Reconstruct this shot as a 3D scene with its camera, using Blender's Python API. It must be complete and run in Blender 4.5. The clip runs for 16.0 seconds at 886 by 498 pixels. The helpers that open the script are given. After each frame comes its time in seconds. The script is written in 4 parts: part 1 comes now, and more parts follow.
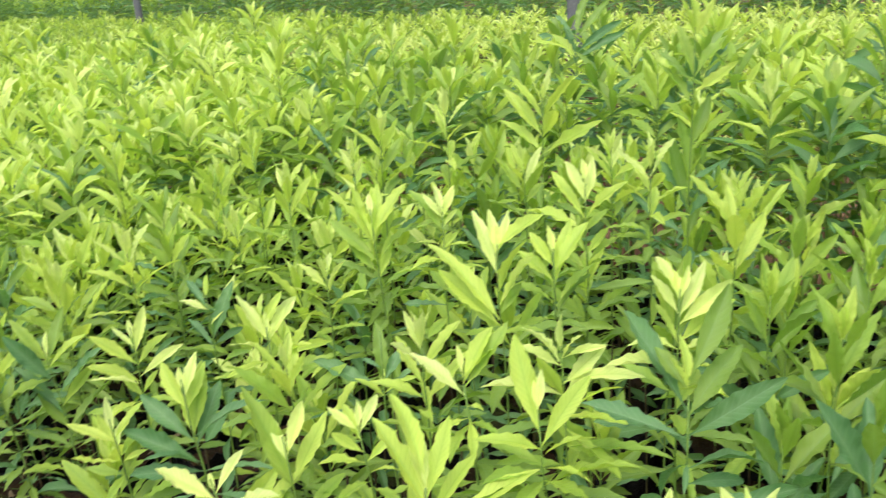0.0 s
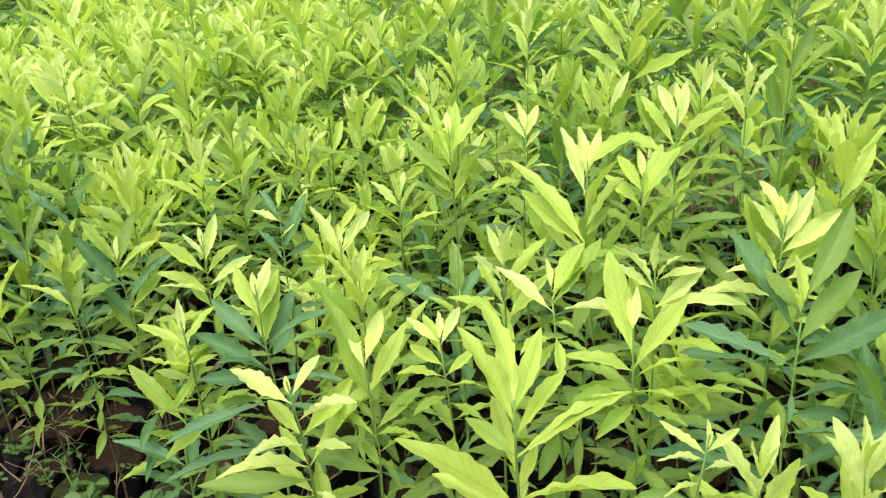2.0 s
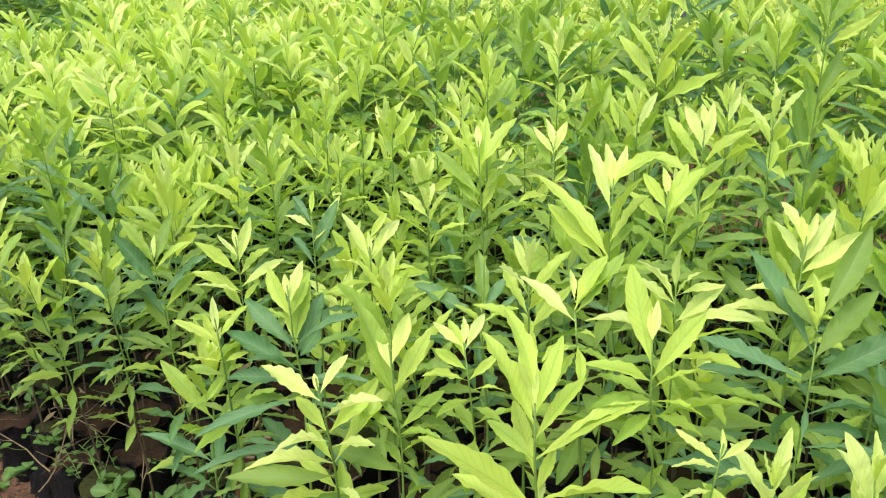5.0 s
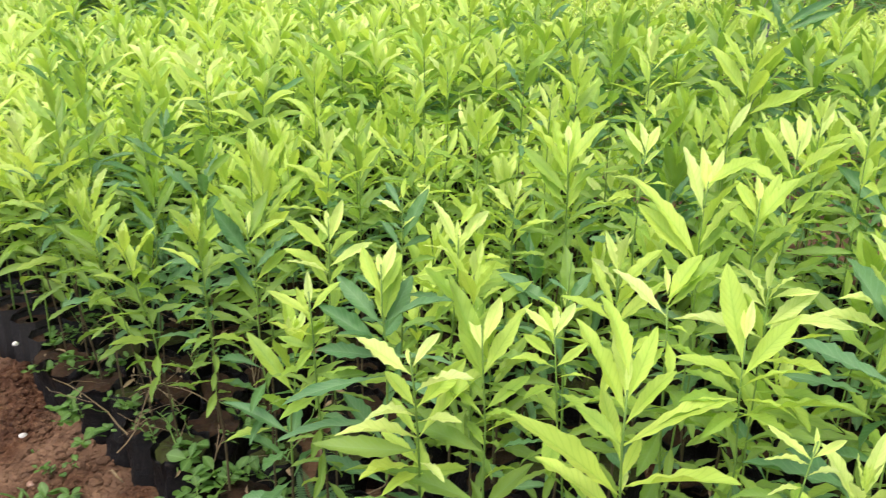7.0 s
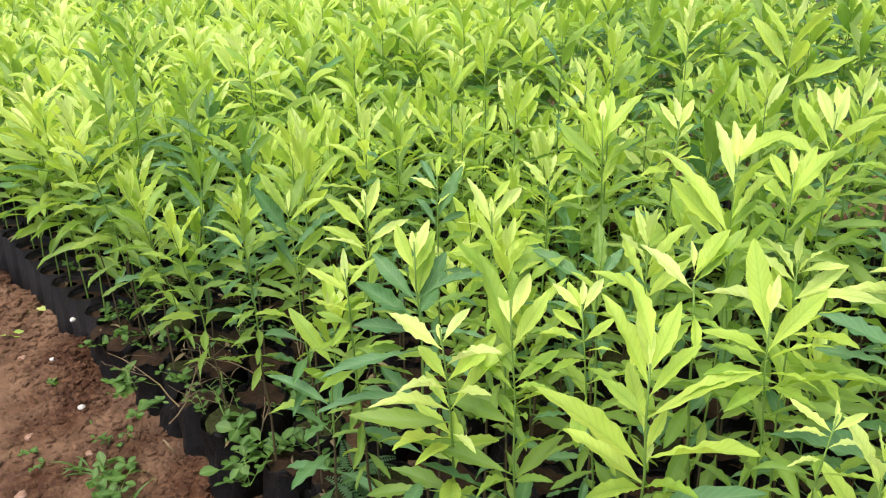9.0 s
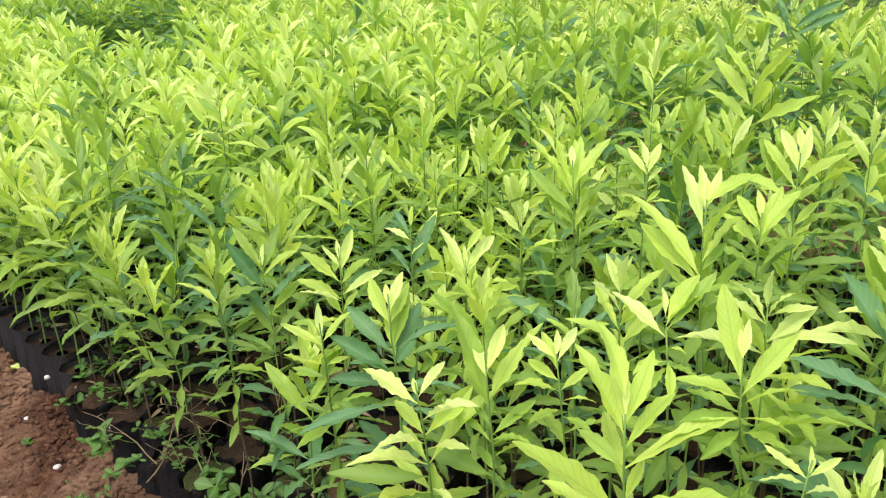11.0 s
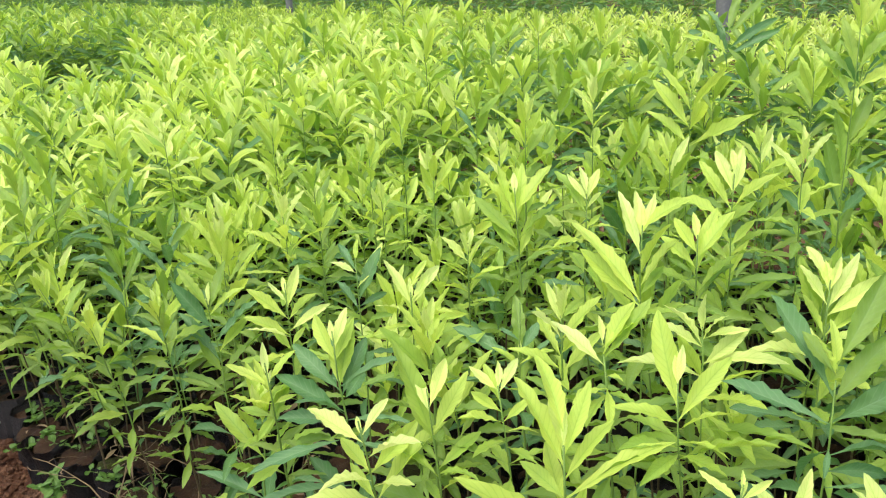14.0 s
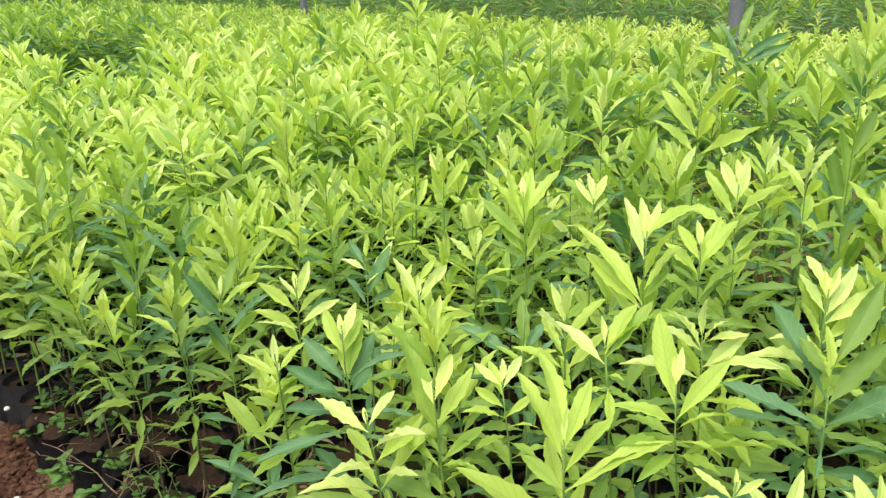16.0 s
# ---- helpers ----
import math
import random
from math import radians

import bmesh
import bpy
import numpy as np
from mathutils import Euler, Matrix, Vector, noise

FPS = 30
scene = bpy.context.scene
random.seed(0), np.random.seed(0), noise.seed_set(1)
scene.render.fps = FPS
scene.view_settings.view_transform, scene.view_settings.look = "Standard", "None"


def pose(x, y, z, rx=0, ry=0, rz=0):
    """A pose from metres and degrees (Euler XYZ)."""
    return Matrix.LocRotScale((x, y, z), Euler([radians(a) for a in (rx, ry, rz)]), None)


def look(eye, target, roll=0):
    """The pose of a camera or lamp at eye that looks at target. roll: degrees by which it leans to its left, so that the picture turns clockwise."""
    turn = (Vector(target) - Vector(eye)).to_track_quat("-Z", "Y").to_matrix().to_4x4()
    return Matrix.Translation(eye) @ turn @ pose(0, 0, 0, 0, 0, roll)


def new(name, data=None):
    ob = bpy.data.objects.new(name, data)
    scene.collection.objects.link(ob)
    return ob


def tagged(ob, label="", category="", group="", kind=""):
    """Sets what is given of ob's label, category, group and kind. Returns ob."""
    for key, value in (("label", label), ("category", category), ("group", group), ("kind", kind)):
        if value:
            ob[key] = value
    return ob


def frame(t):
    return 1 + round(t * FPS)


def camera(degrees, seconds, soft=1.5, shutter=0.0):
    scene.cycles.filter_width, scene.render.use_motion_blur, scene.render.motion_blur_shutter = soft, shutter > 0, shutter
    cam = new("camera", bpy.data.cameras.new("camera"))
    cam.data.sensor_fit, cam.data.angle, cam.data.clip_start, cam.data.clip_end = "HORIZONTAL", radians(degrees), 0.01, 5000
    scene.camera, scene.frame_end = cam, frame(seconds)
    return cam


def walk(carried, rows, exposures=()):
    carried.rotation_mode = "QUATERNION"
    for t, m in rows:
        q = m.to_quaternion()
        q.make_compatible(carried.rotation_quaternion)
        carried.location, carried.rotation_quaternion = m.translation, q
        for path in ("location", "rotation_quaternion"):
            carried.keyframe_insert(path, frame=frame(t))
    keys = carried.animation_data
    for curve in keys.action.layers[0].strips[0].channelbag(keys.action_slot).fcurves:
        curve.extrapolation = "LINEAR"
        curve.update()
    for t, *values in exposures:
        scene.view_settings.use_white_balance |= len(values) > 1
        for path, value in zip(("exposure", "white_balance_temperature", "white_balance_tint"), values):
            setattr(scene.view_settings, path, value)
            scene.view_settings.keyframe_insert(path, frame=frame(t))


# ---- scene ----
cam = camera(54.0, 16.0, 1.1, 0.5)
PATH = [
    (0, (0.0, 0.0, 0.97), (-0.047, 1.885, 0.304), -4.2),
    (0.5, (-0.023, -0.005, 0.95), (-0.162, 1.873, 0.276), -3.0),
    (1, (-0.03, -0.002, 0.941), (-0.211, 1.855, 0.221), -3.0),
    (1.5, (-0.043, 0.017, 0.923), (-0.221, 1.859, 0.166), -2.7),
    (2, (-0.039, 0.021, 0.923), (-0.197, 1.865, 0.164), -2.6),
    (2.5, (-0.027, 0.016, 0.937), (-0.167, 1.871, 0.202), -3.0),
    (3, (-0.027, 0.006, 0.942), (-0.171, 1.866, 0.22), -2.9),
    (3.5, (-0.019, 0.008, 0.937), (-0.166, 1.863, 0.204), -2.4),
    (4, (-0.032, 0.0, 0.933), (-0.215, 1.852, 0.2), -2.1),
    (4.2, (-0.036, -0.001, 0.93), (-0.234, 1.85, 0.2), -1.9),
    (6.3, (-0.046, -0.012, 0.923), (-0.283, 1.841, 0.209), 0.6),
    (6.5, (-0.058, -0.013, 0.916), (-0.313, 1.841, 0.21), 1.2),
    (7, (-0.073, -0.036, 0.914), (-0.41, 1.804, 0.208), 1.4),
    (7.5, (-0.071, -0.044, 0.92), (-0.478, 1.769, 0.18), 0.4),
    (8, (-0.065, -0.046, 0.923), (-0.509, 1.744, 0.149), -0.0),
    (8.2, (-0.058, -0.043, 0.923), (-0.497, 1.747, 0.146), 0.0),
    (10.3, (-0.046, -0.055, 0.935), (-0.505, 1.76, 0.231), -1.1),
    (10.5, (-0.038, -0.045, 0.94), (-0.472, 1.78, 0.248), -1.6),
    (11, (-0.046, -0.042, 0.938), (-0.451, 1.792, 0.253), -1.7),
    (11.5, (-0.036, -0.036, 0.941), (-0.398, 1.81, 0.261), -2.2),
    (12, (-0.018, -0.034, 0.96), (-0.324, 1.832, 0.307), -3.6),
    (12.5, (-0.02, -0.034, 0.959), (-0.336, 1.832, 0.31), -3.7),
    (13, (-0.023, -0.036, 0.957), (-0.35, 1.825, 0.299), -3.6),
    (13.5, (-0.024, -0.032, 0.956), (-0.349, 1.829, 0.299), -3.5),
    (14, (-0.022, -0.038, 0.955), (-0.348, 1.824, 0.304), -3.1),
    (14.5, (-0.027, -0.043, 0.956), (-0.358, 1.818, 0.303), -2.6),
    (15, (-0.03, -0.046, 0.954), (-0.356, 1.817, 0.303), -2.0),
    (15.5, (-0.015, -0.051, 0.956), (-0.33, 1.817, 0.313), -1.6),
    (16, (-0.021, -0.062, 0.957), (-0.361, 1.802, 0.317), -1.5),
]
walk(cam, [(t, look(eye, target, roll)) for t, eye, target, roll in PATH], [(0, 0.68), (1, 0.76), (16, 0.76)])

# ---- body ----
# ---------------------------------------------------------------- light
world = bpy.data.worlds.new("sky_world")
scene.world = world
world.use_nodes = True
wn = world.node_tree
sky = wn.nodes.new("ShaderNodeTexSky")
sky.sky_type = "NISHITA"
sky.sun_disc = False
sky.sun_elevation = radians(70)
sky.sun_rotation = radians(-158)
sky.altitude = 100
sky.dust_density = 5.0
sky.air_density = 0.8
wn.links.new(sky.outputs[0], wn.nodes["Background"].inputs[0])
wn.nodes["Background"].inputs[1].default_value = 0.17
sun = new("sun", bpy.data.lights.new("sun", "SUN"))
sun.data.energy = 1.45
sun.data.angle = radians(45)
sun.data.color = (1.0, 0.96, 0.90)
sun.matrix_world = look((-0.9, -2.2, 6.6), (0, 0, 0))


# ---------------------------------------------------------------- materials
def material(name):
    m = bpy.data.materials.new(name)
    m.use_nodes = True
    return m, m.node_tree, m.node_tree.nodes["Principled BSDF"]


def node(t, kind, **values):
    n = t.nodes.new("ShaderNode" + kind)
    for key, value in values.items():
        n.inputs[key].default_value = value
    return n


def math_node(t, op, a, b=None):
    n = t.nodes.new("ShaderNodeMath")
    n.operation = op
    for i, v in enumerate((a, b)):
        if v is None:
            continue
        if isinstance(v, (int, float)):
            n.inputs[i].default_value = v
        else:
            t.links.new(v, n.inputs[i])
    return n.outputs[0]


def mix_color(t, fac, a, b, blend="MIX"):
    n = t.nodes.new("ShaderNodeMix")
    n.data_type, n.blend_type = "RGBA", blend
    for i, v in ((0, fac), (6, a), (7, b)):
        if hasattr(v, "node"):
            t.links.new(v, n.inputs[i])
        else:
            n.inputs[i].default_value = v
    return n.outputs[2]


def leaf_material(name, colour, colour_to, rib, through_colour, amount=0.42, rough=0.37):
    """A leaf blade: pale midrib and side veins, blotches, light that comes through."""
    m, t, p = material(name)
    uv = t.nodes.new("ShaderNodeUVMap")
    sep = t.nodes.new("ShaderNodeSeparateXYZ")
    t.links.new(uv.outputs[0], sep.inputs[0])
    across = math_node(t, "ABSOLUTE", math_node(t, "SUBTRACT", sep.outputs[0], 0.5))
    info, geo = t.nodes.new("ShaderNodeObjectInfo"), t.nodes.new("ShaderNodeNewGeometry")
    dice = math_node(t, "FRACT", math_node(t, "ADD", info.outputs["Random"], geo.outputs["Random Per Island"]))
    tone = mix_color(t, dice, (*colour, 1), (*colour_to, 1))
    # side veins run from the midrib towards the tip
    slant = math_node(t, "SUBTRACT", sep.outputs[1], math_node(t, "MULTIPLY", across, 0.32))
    wave = math_node(t, "SINE", math_node(t, "MULTIPLY", slant, 76.0))
    vein = math_node(t, "POWER", math_node(t, "MAXIMUM", wave, 0.0), 5.0)
    midrib = math_node(t, "SUBTRACT", 1.0, math_node(t, "MINIMUM", math_node(t, "MULTIPLY", across, 20.0), 1.0))
    coords = t.nodes.new("ShaderNodeTexCoord")
    blotch = node(t, "TexNoise", Scale=45.0, Detail=3.0)
    t.links.new(coords.outputs["Object"], blotch.inputs["Vector"])
    fine = node(t, "TexNoise", Scale=300.0, Detail=2.0)
    t.links.new(uv.outputs[0], fine.inputs["Vector"])
    tone = mix_color(t, math_node(t, "MULTIPLY", blotch.outputs[0], 0.5), tone, (colour[0] * 1.25, colour[1] * 1.1, colour[2] * 0.9, 1))
    pale = math_node(t, "MULTIPLY", math_node(t, "MAXIMUM", math_node(t, "SUBTRACT", 0.62, sep.outputs[1]), 0.0), 0.55)
    tone = mix_color(t, pale, tone, (min(1, colour_to[0] * 1.25), min(1, colour_to[1] * 1.12), colour_to[2], 1))
    inner = math_node(t, "MAXIMUM", math_node(t, "SUBTRACT", 0.34, across), 0.0)
    tone = mix_color(t, inner, tone, (*rib, 1))
    ribbed = math_node(t, "MINIMUM", math_node(t, "ADD", math_node(t, "MULTIPLY", midrib, 0.75), math_node(t, "MULTIPLY", vein, 0.42)), 1.0)
    tone = mix_color(t, ribbed, tone, (*rib, 1))
    t.links.new(tone, p.inputs["Base Color"])
    p.inputs["Roughness"].default_value = rough
    p.inputs["Specular IOR Level"].default_value = 0.5
    bump = node(t, "Bump", Strength=0.55, Distance=0.0014)
    high = math_node(t, "ADD", math_node(t, "ADD", math_node(t, "MULTIPLY", midrib, -0.45), math_node(t, "MULTIPLY", wave, -0.14)), math_node(t, "MULTIPLY", fine.outputs[0], 0.3))
    t.links.new(high, bump.inputs["Height"])
    t.links.new(bump.outputs[0], p.inputs["Normal"])
    glow = t.nodes.new("ShaderNodeBsdfTranslucent")
    t.links.new(mix_color(t, 0.6, tone, (*through_colour, 1)), glow.inputs[0])
    both = t.nodes.new("ShaderNodeMixShader")
    both.inputs[0].default_value = amount
    t.links.new(p.outputs[0], both.inputs[1])
    t.links.new(glow.outputs[0], both.inputs[2])
    t.links.new(both.outputs[0], t.nodes["Material Output"].inputs[0])
    return m


CREAM = leaf_material("leaf_cream", (0.76, 0.90, 0.36), (0.72, 0.88, 0.22), (0.50, 0.70, 0.13), (0.83, 0.96, 0.23), 0.46)
LIME = leaf_material("leaf_lime", (0.53, 0.73, 0.13), (0.62, 0.77, 0.155), (0.32, 0.54, 0.07), (0.71, 0.88, 0.08), 0.46)
BRIGHT = leaf_material("leaf_bright", (0.31, 0.51, 0.080), (0.42, 0.57, 0.095), (0.18, 0.37, 0.05), (0.54, 0.75, 0.055), 0.45)
GREEN = leaf_material("leaf_green", (0.20, 0.36, 0.060), (0.28, 0.41, 0.065), (0.27, 0.43, 0.12), (0.33, 0.57, 0.035), 0.45)
DEEP = leaf_material("leaf_deep", (0.095, 0.245, 0.095), (0.13, 0.28, 0.085), (0.22, 0.38, 0.17), (0.20, 0.42, 0.055), 0.38, 0.34)
LEAF_KINDS = (CREAM, LIME, BRIGHT, GREEN, DEEP)


def rough_material(name, colours, scale, rough, bump_size, spec=0.3, dust=None):
    """Two scales of noise between three colours, with relief."""
    m, t, p = material(name)
    coords = t.nodes.new("ShaderNodeTexCoord")
    big = node(t, "TexNoise", Scale=scale, Detail=6.0, Roughness=0.65)
    small = node(t, "TexNoise", Scale=scale * 9, Detail=5.0, Roughness=0.7)
    for n in (big, small):
        t.links.new(coords.outputs["Object"], n.inputs["Vector"])
    ramp = t.nodes.new("ShaderNodeValToRGB")
    ramp.color_ramp.elements[0].position, ramp.color_ramp.elements[1].position = 0.32, 0.68
    ramp.color_ramp.elements[0].color, ramp.color_ramp.elements[1].color = (*colours[0], 1), (*colours[1], 1)
    t.links.new(big.outputs[0], ramp.inputs[0])
    peak = math_node(t, "MULTIPLY", math_node(t, "MAXIMUM", math_node(t, "SUBTRACT", small.outputs[0], 0.5), 0.0), 3.0)
    tone = mix_color(t, peak, ramp.outputs[0], (*colours[2], 1))
    if dust:
        wide = node(t, "TexNoise", Scale=dust[1], Detail=4.0, Roughness=0.6)
        t.links.new(coords.outputs["Object"], wide.inputs["Vector"])
        cover = math_node(t, "MINIMUM", math_node(t, "MAXIMUM", math_node(t, "MULTIPLY", math_node(t, "SUBTRACT", wide.outputs[0], 0.44), 5.0), 0.0), 0.8)
        tone = mix_color(t, cover, tone, (*dust[0], 1))
    t.links.new(tone, p.inputs["Base Color"])
    p.inputs["Roughness"].default_value = rough
    p.inputs["Specular IOR Level"].default_value = spec
    bump = node(t, "Bump", Strength=0.8, Distance=bump_size)
    t.links.new(math_node(t, "ADD", big.outputs[0], small.outputs[0]), bump.inputs["Height"])
    t.links.new(bump.outputs[0], p.inputs["Normal"])
    return m


EARTH = rough_material("red_earth", ((0.040, 0.015, 0.006), (0.100, 0.041, 0.017), (0.26, 0.145, 0.08)), 9.0, 0.95, 0.02, 0.3, ((0.27, 0.16, 0.095), 3.2))
POT_SOIL = rough_material("pot_soil", ((0.014, 0.007, 0.004), (0.060, 0.027, 0.014), (0.085, 0.070, 0.022)), 34.0, 0.95, 0.01)
MOSS = rough_material("moss", ((0.030, 0.017, 0.009), (0.06, 0.075, 0.014), (0.12, 0.20, 0.024)), 60.0, 0.95, 0.01)
PEBBLE = rough_material("pebble", ((0.22, 0.12, 0.08), (0.36, 0.22, 0.15), (0.52, 0.44, 0.38)), 14.0, 0.9, 0.003)
STONE = rough_material("white_stone", ((0.5, 0.48, 0.44), (0.66, 0.64, 0.6), (0.75, 0.74, 0.7)), 60.0, 0.8, 0.002)
PLASTIC = rough_material("black_plastic", ((0.006, 0.006, 0.007), (0.010, 0.010, 0.011), (0.045, 0.032, 0.025)), 26.0, 0.5, 0.006, 0.16)
STEM_GREEN = rough_material("green_stem", ((0.13, 0.24, 0.045), (0.19, 0.32, 0.06), (0.24, 0.36, 0.09)), 30.0, 0.5, 0.001)
STEM_BROWN = rough_material("brown_stem", ((0.06, 0.042, 0.024), (0.12, 0.095, 0.045), (0.17, 0.16, 0.07)), 60.0, 0.7, 0.001)
POST_GREY = rough_material("weathered_post", ((0.13, 0.14, 0.15), (0.20, 0.20, 0.21), (0.26, 0.25, 0.25)), 8.0, 0.7, 0.003)
WEED = leaf_material("weed_leaf", (0.050, 0.135, 0.028), (0.13, 0.26, 0.045), (0.25, 0.42, 0.12), (0.22, 0.45, 0.03))
FERN = leaf_material("fern_leaf", (0.10, 0.22, 0.10), (0.14, 0.28, 0.12), (0.2, 0.34, 0.16), (0.16, 0.36, 0.08))
STRAW = rough_material("dry_straw", ((0.16, 0.11, 0.06), (0.30, 0.22, 0.12), (0.42, 0.34, 0.22)), 40.0, 0.8, 0.001)


# ---------------------------------------------------------------- helpers
def part(name, bm, mat, parent=None, label=""):
    """One mesh object under a thing."""
    data = bpy.data.meshes.new(name)
    bm.to_mesh(data)
    bm.free()
    data.polygons.foreach_set("use_smooth", [True] * len(data.polygons))
    return mesh_part(name, data, parent, label, mat)


def mesh_part(name, data, parent=None, label="", mat=None):
    if mat is not None and not data.materials:
        data.materials.append(mat)
    ob = new(name, data)
    ob.parent = parent
    if label:
        ob["label"] = label
    return ob


def smooth_mesh(name, verts, faces, mats=(), uvs=None, slots=None):
    data = bpy.data.meshes.new(name)
    data.from_pydata(verts, [], faces)
    data.polygons.foreach_set("use_smooth", [True] * len(data.polygons))
    for m in mats:
        data.materials.append(m)
    if uvs is not None:
        layer = data.uv_layers.new(name="UVMap")
        loops = np.empty(len(data.loops), dtype=np.int32)
        data.loops.foreach_get("vertex_index", loops)
        layer.data.foreach_set("uv", np.asarray(uvs, dtype=np.float32)[loops].ravel())
    if slots is not None:
        data.polygons.foreach_set("material_index", np.asarray(slots, dtype=np.int32))
    data.update()
    return data


def blade(rows, cols, rng, width=0.12, fold=0.3, bend=0.3, wave=0.10, belly=0.48):
    """A leaf one long along +y, its face up: verts, faces, uvs. It narrows to a stalk and a short point, folds along the midrib,
    bends down towards the tip and has a crisped, wavy margin."""
    phase, freq = rng.uniform(0, 6.28), rng.uniform(26, 40)
    slow = rng.uniform(5, 9)
    twist, sway = rng.uniform(-0.45, 0.45), rng.uniform(-0.08, 0.08)
    verts, uvs, faces = [], [], []
    y = z = 0.0
    angle = bend * 0.4
    for i in range(rows + 1):
        v = i / rows
        if i:
            angle -= bend * 1.4 / rows * (0.5 + v)
            y += math.cos(angle) / rows
            z += math.sin(angle) / rows
        s = min(1.0, max(0.0, (v - 0.04) / 0.96))
        q = s ** (math.log(0.5) / math.log(belly))
        w = width * (0.6 * math.sin(math.pi * q) ** 0.56 + 0.4 * math.sin(math.pi * q) ** 1.3) if 0 < s < 1 else 0.0
        w = max(w * min(1.0, s / 0.34 + 0.02) ** 0.35, 0.010 if v < 0.5 else 0.003)
        for j in range(cols + 1):
            u = 2 * j / cols - 1
            jag = 1 + 0.05 * math.sin(freq * 1.31 * v + phase * 2 + u) * abs(u)
            x = u * w * jag
            hand = 1.9 if u > 0 else 0
            ripple = math.sin(freq * v + phase + hand) * 0.6 + math.sin(slow * v + phase * 1.7 + hand)
            lift = fold * (0.55 * abs(x) + 0.45 * abs(x * u)) + wave * width * u * u * ripple * (w / width)
            roll = twist * v
            px, pz = x * math.cos(roll) - lift * math.sin(roll), x * math.sin(roll) + lift * math.cos(roll)
            verts.append((px + sway * v * v, y - pz * math.sin(angle), z + pz * math.cos(angle)))
            uvs.append((0.5 + 0.5 * u, v))
    for i in range(rows):
        for j in range(cols):
            a = i * (cols + 1) + j
            faces.append((a, a + 1, a + cols + 2, a + cols + 1))
    return verts, faces, uvs


def tube(points, radii, sides=6):
    """Verts and faces of a bent round rod, closed at the top."""
    verts, faces = [], []
    for k, (p, r) in enumerate(zip(points, radii)):
        for s in range(sides):
            a = 2 * math.pi * s / sides
            verts.append((p[0] + r * math.cos(a), p[1] + r * math.sin(a), p[2]))
        if k:
            o = (k - 1) * sides
            for s in range(sides):
                n = (s + 1) % sides
                faces.append((o + s, o + n, o + sides + n, o + sides + s))
    faces.append(tuple(range(len(verts) - sides, len(verts))))
    return verts, faces


# ---------------------------------------------------------------- the lie of the beds
ALONG, INTO = Vector((0.812, -0.584)), Vector((0.584, 0.812))
EDGE = 0.385          # distance from the origin to the bed's outer edge
SOIL = 0.145          # height of the soil in the bags
BAG_R = 0.041


def spot(along, into):
    p = ALONG * along + INTO * into
    return p.x, p.y


# ---------------------------------------------------------------- ground
def ground_height(x, y):
    n = noise.noise((x * 1.3, y * 1.3, 0)) * 0.012 + noise.noise((x * 7, y * 7, 3)) * 0.006
    n += noise.noise((x * 22, y * 22, 5)) * 0.005 + noise.noise((x * 60, y * 60, 9)) * 0.0025
    n += 0.004 * max(0.0, noise.noise((x * 38, y * 38, 15))) * 2
    # loose earth heaped against the feet of the bags
    into = INTO.x * x + INTO.y * y
    n += 0.058 * math.exp(-((into - EDGE) / 0.075) ** 2) * max(0.0, 0.75 + 0.9 * noise.noise((x * 9, y * 9, 21)))
    return n


def build_ground():
    side = 201
    verts, faces = [], []
    ticks = [math.sinh(8.2 * (i / (side - 1) - 0.5) * 2) / math.sinh(8.2) * 1500 for i in range(side)]
    fine = [-3.3 + 0.05 * i for i in range(21)] + [-2.24 + 0.0095 * i for i in range(200)] + [-0.3 + 0.06 * i for i in range(60)]
    ticks = [c for c in ticks if abs(c) > 3.4]
    xs = sorted(ticks + fine)
    ys = sorted([c for c in ticks] + [-3.3 + 0.07 * i for i in range(50)] + [0.25 + 0.0095 * i for i in range(190)] + [2.1 + 0.06 * i for i in range(21)])
    for yy in ys:
        for xx in xs:
            near = abs(xx) < 8 and abs(yy) < 8
            verts.append((xx, yy, ground_height(xx, yy) if near else 0.0))
    w = len(xs)
    for j in range(len(ys) - 1):
        for i in range(w - 1):
            a = j * w + i
            faces.append((a, a + 1, a + w + 1, a + w))
    ob = new("ground", smooth_mesh("ground", verts, faces, [EARTH]))
    return tagged(ob, "bare reddish-brown earth with crumbs and pebbles", "ground", kind="structure")


build_ground()

# ---------------------------------------------------------------- shared pieces of the seedlings
rng = random.Random(7)
BLADES = []           # per kind of leaf, meshes that differ in fold, bend and margin
for mat in LEAF_KINDS:
    row = []
    for k in range(12):
        verts, faces, uvs = blade(24, 6, rng, rng.uniform(0.098, 0.126) if k < 7 else rng.uniform(0.080, 0.104), rng.uniform(0.25, 0.75), (-0.2, 0.0, 0.15, 0.25, 0.35, 0.1, 0.2, 0.3, 0.4, 0.5, 0.65, 0.85)[k],
                                  rng.uniform(0.20, 0.40), rng.uniform(0.47, 0.56))
        row.append(smooth_mesh("leaf", verts, faces, [mat], uvs))
    BLADES.append(row)


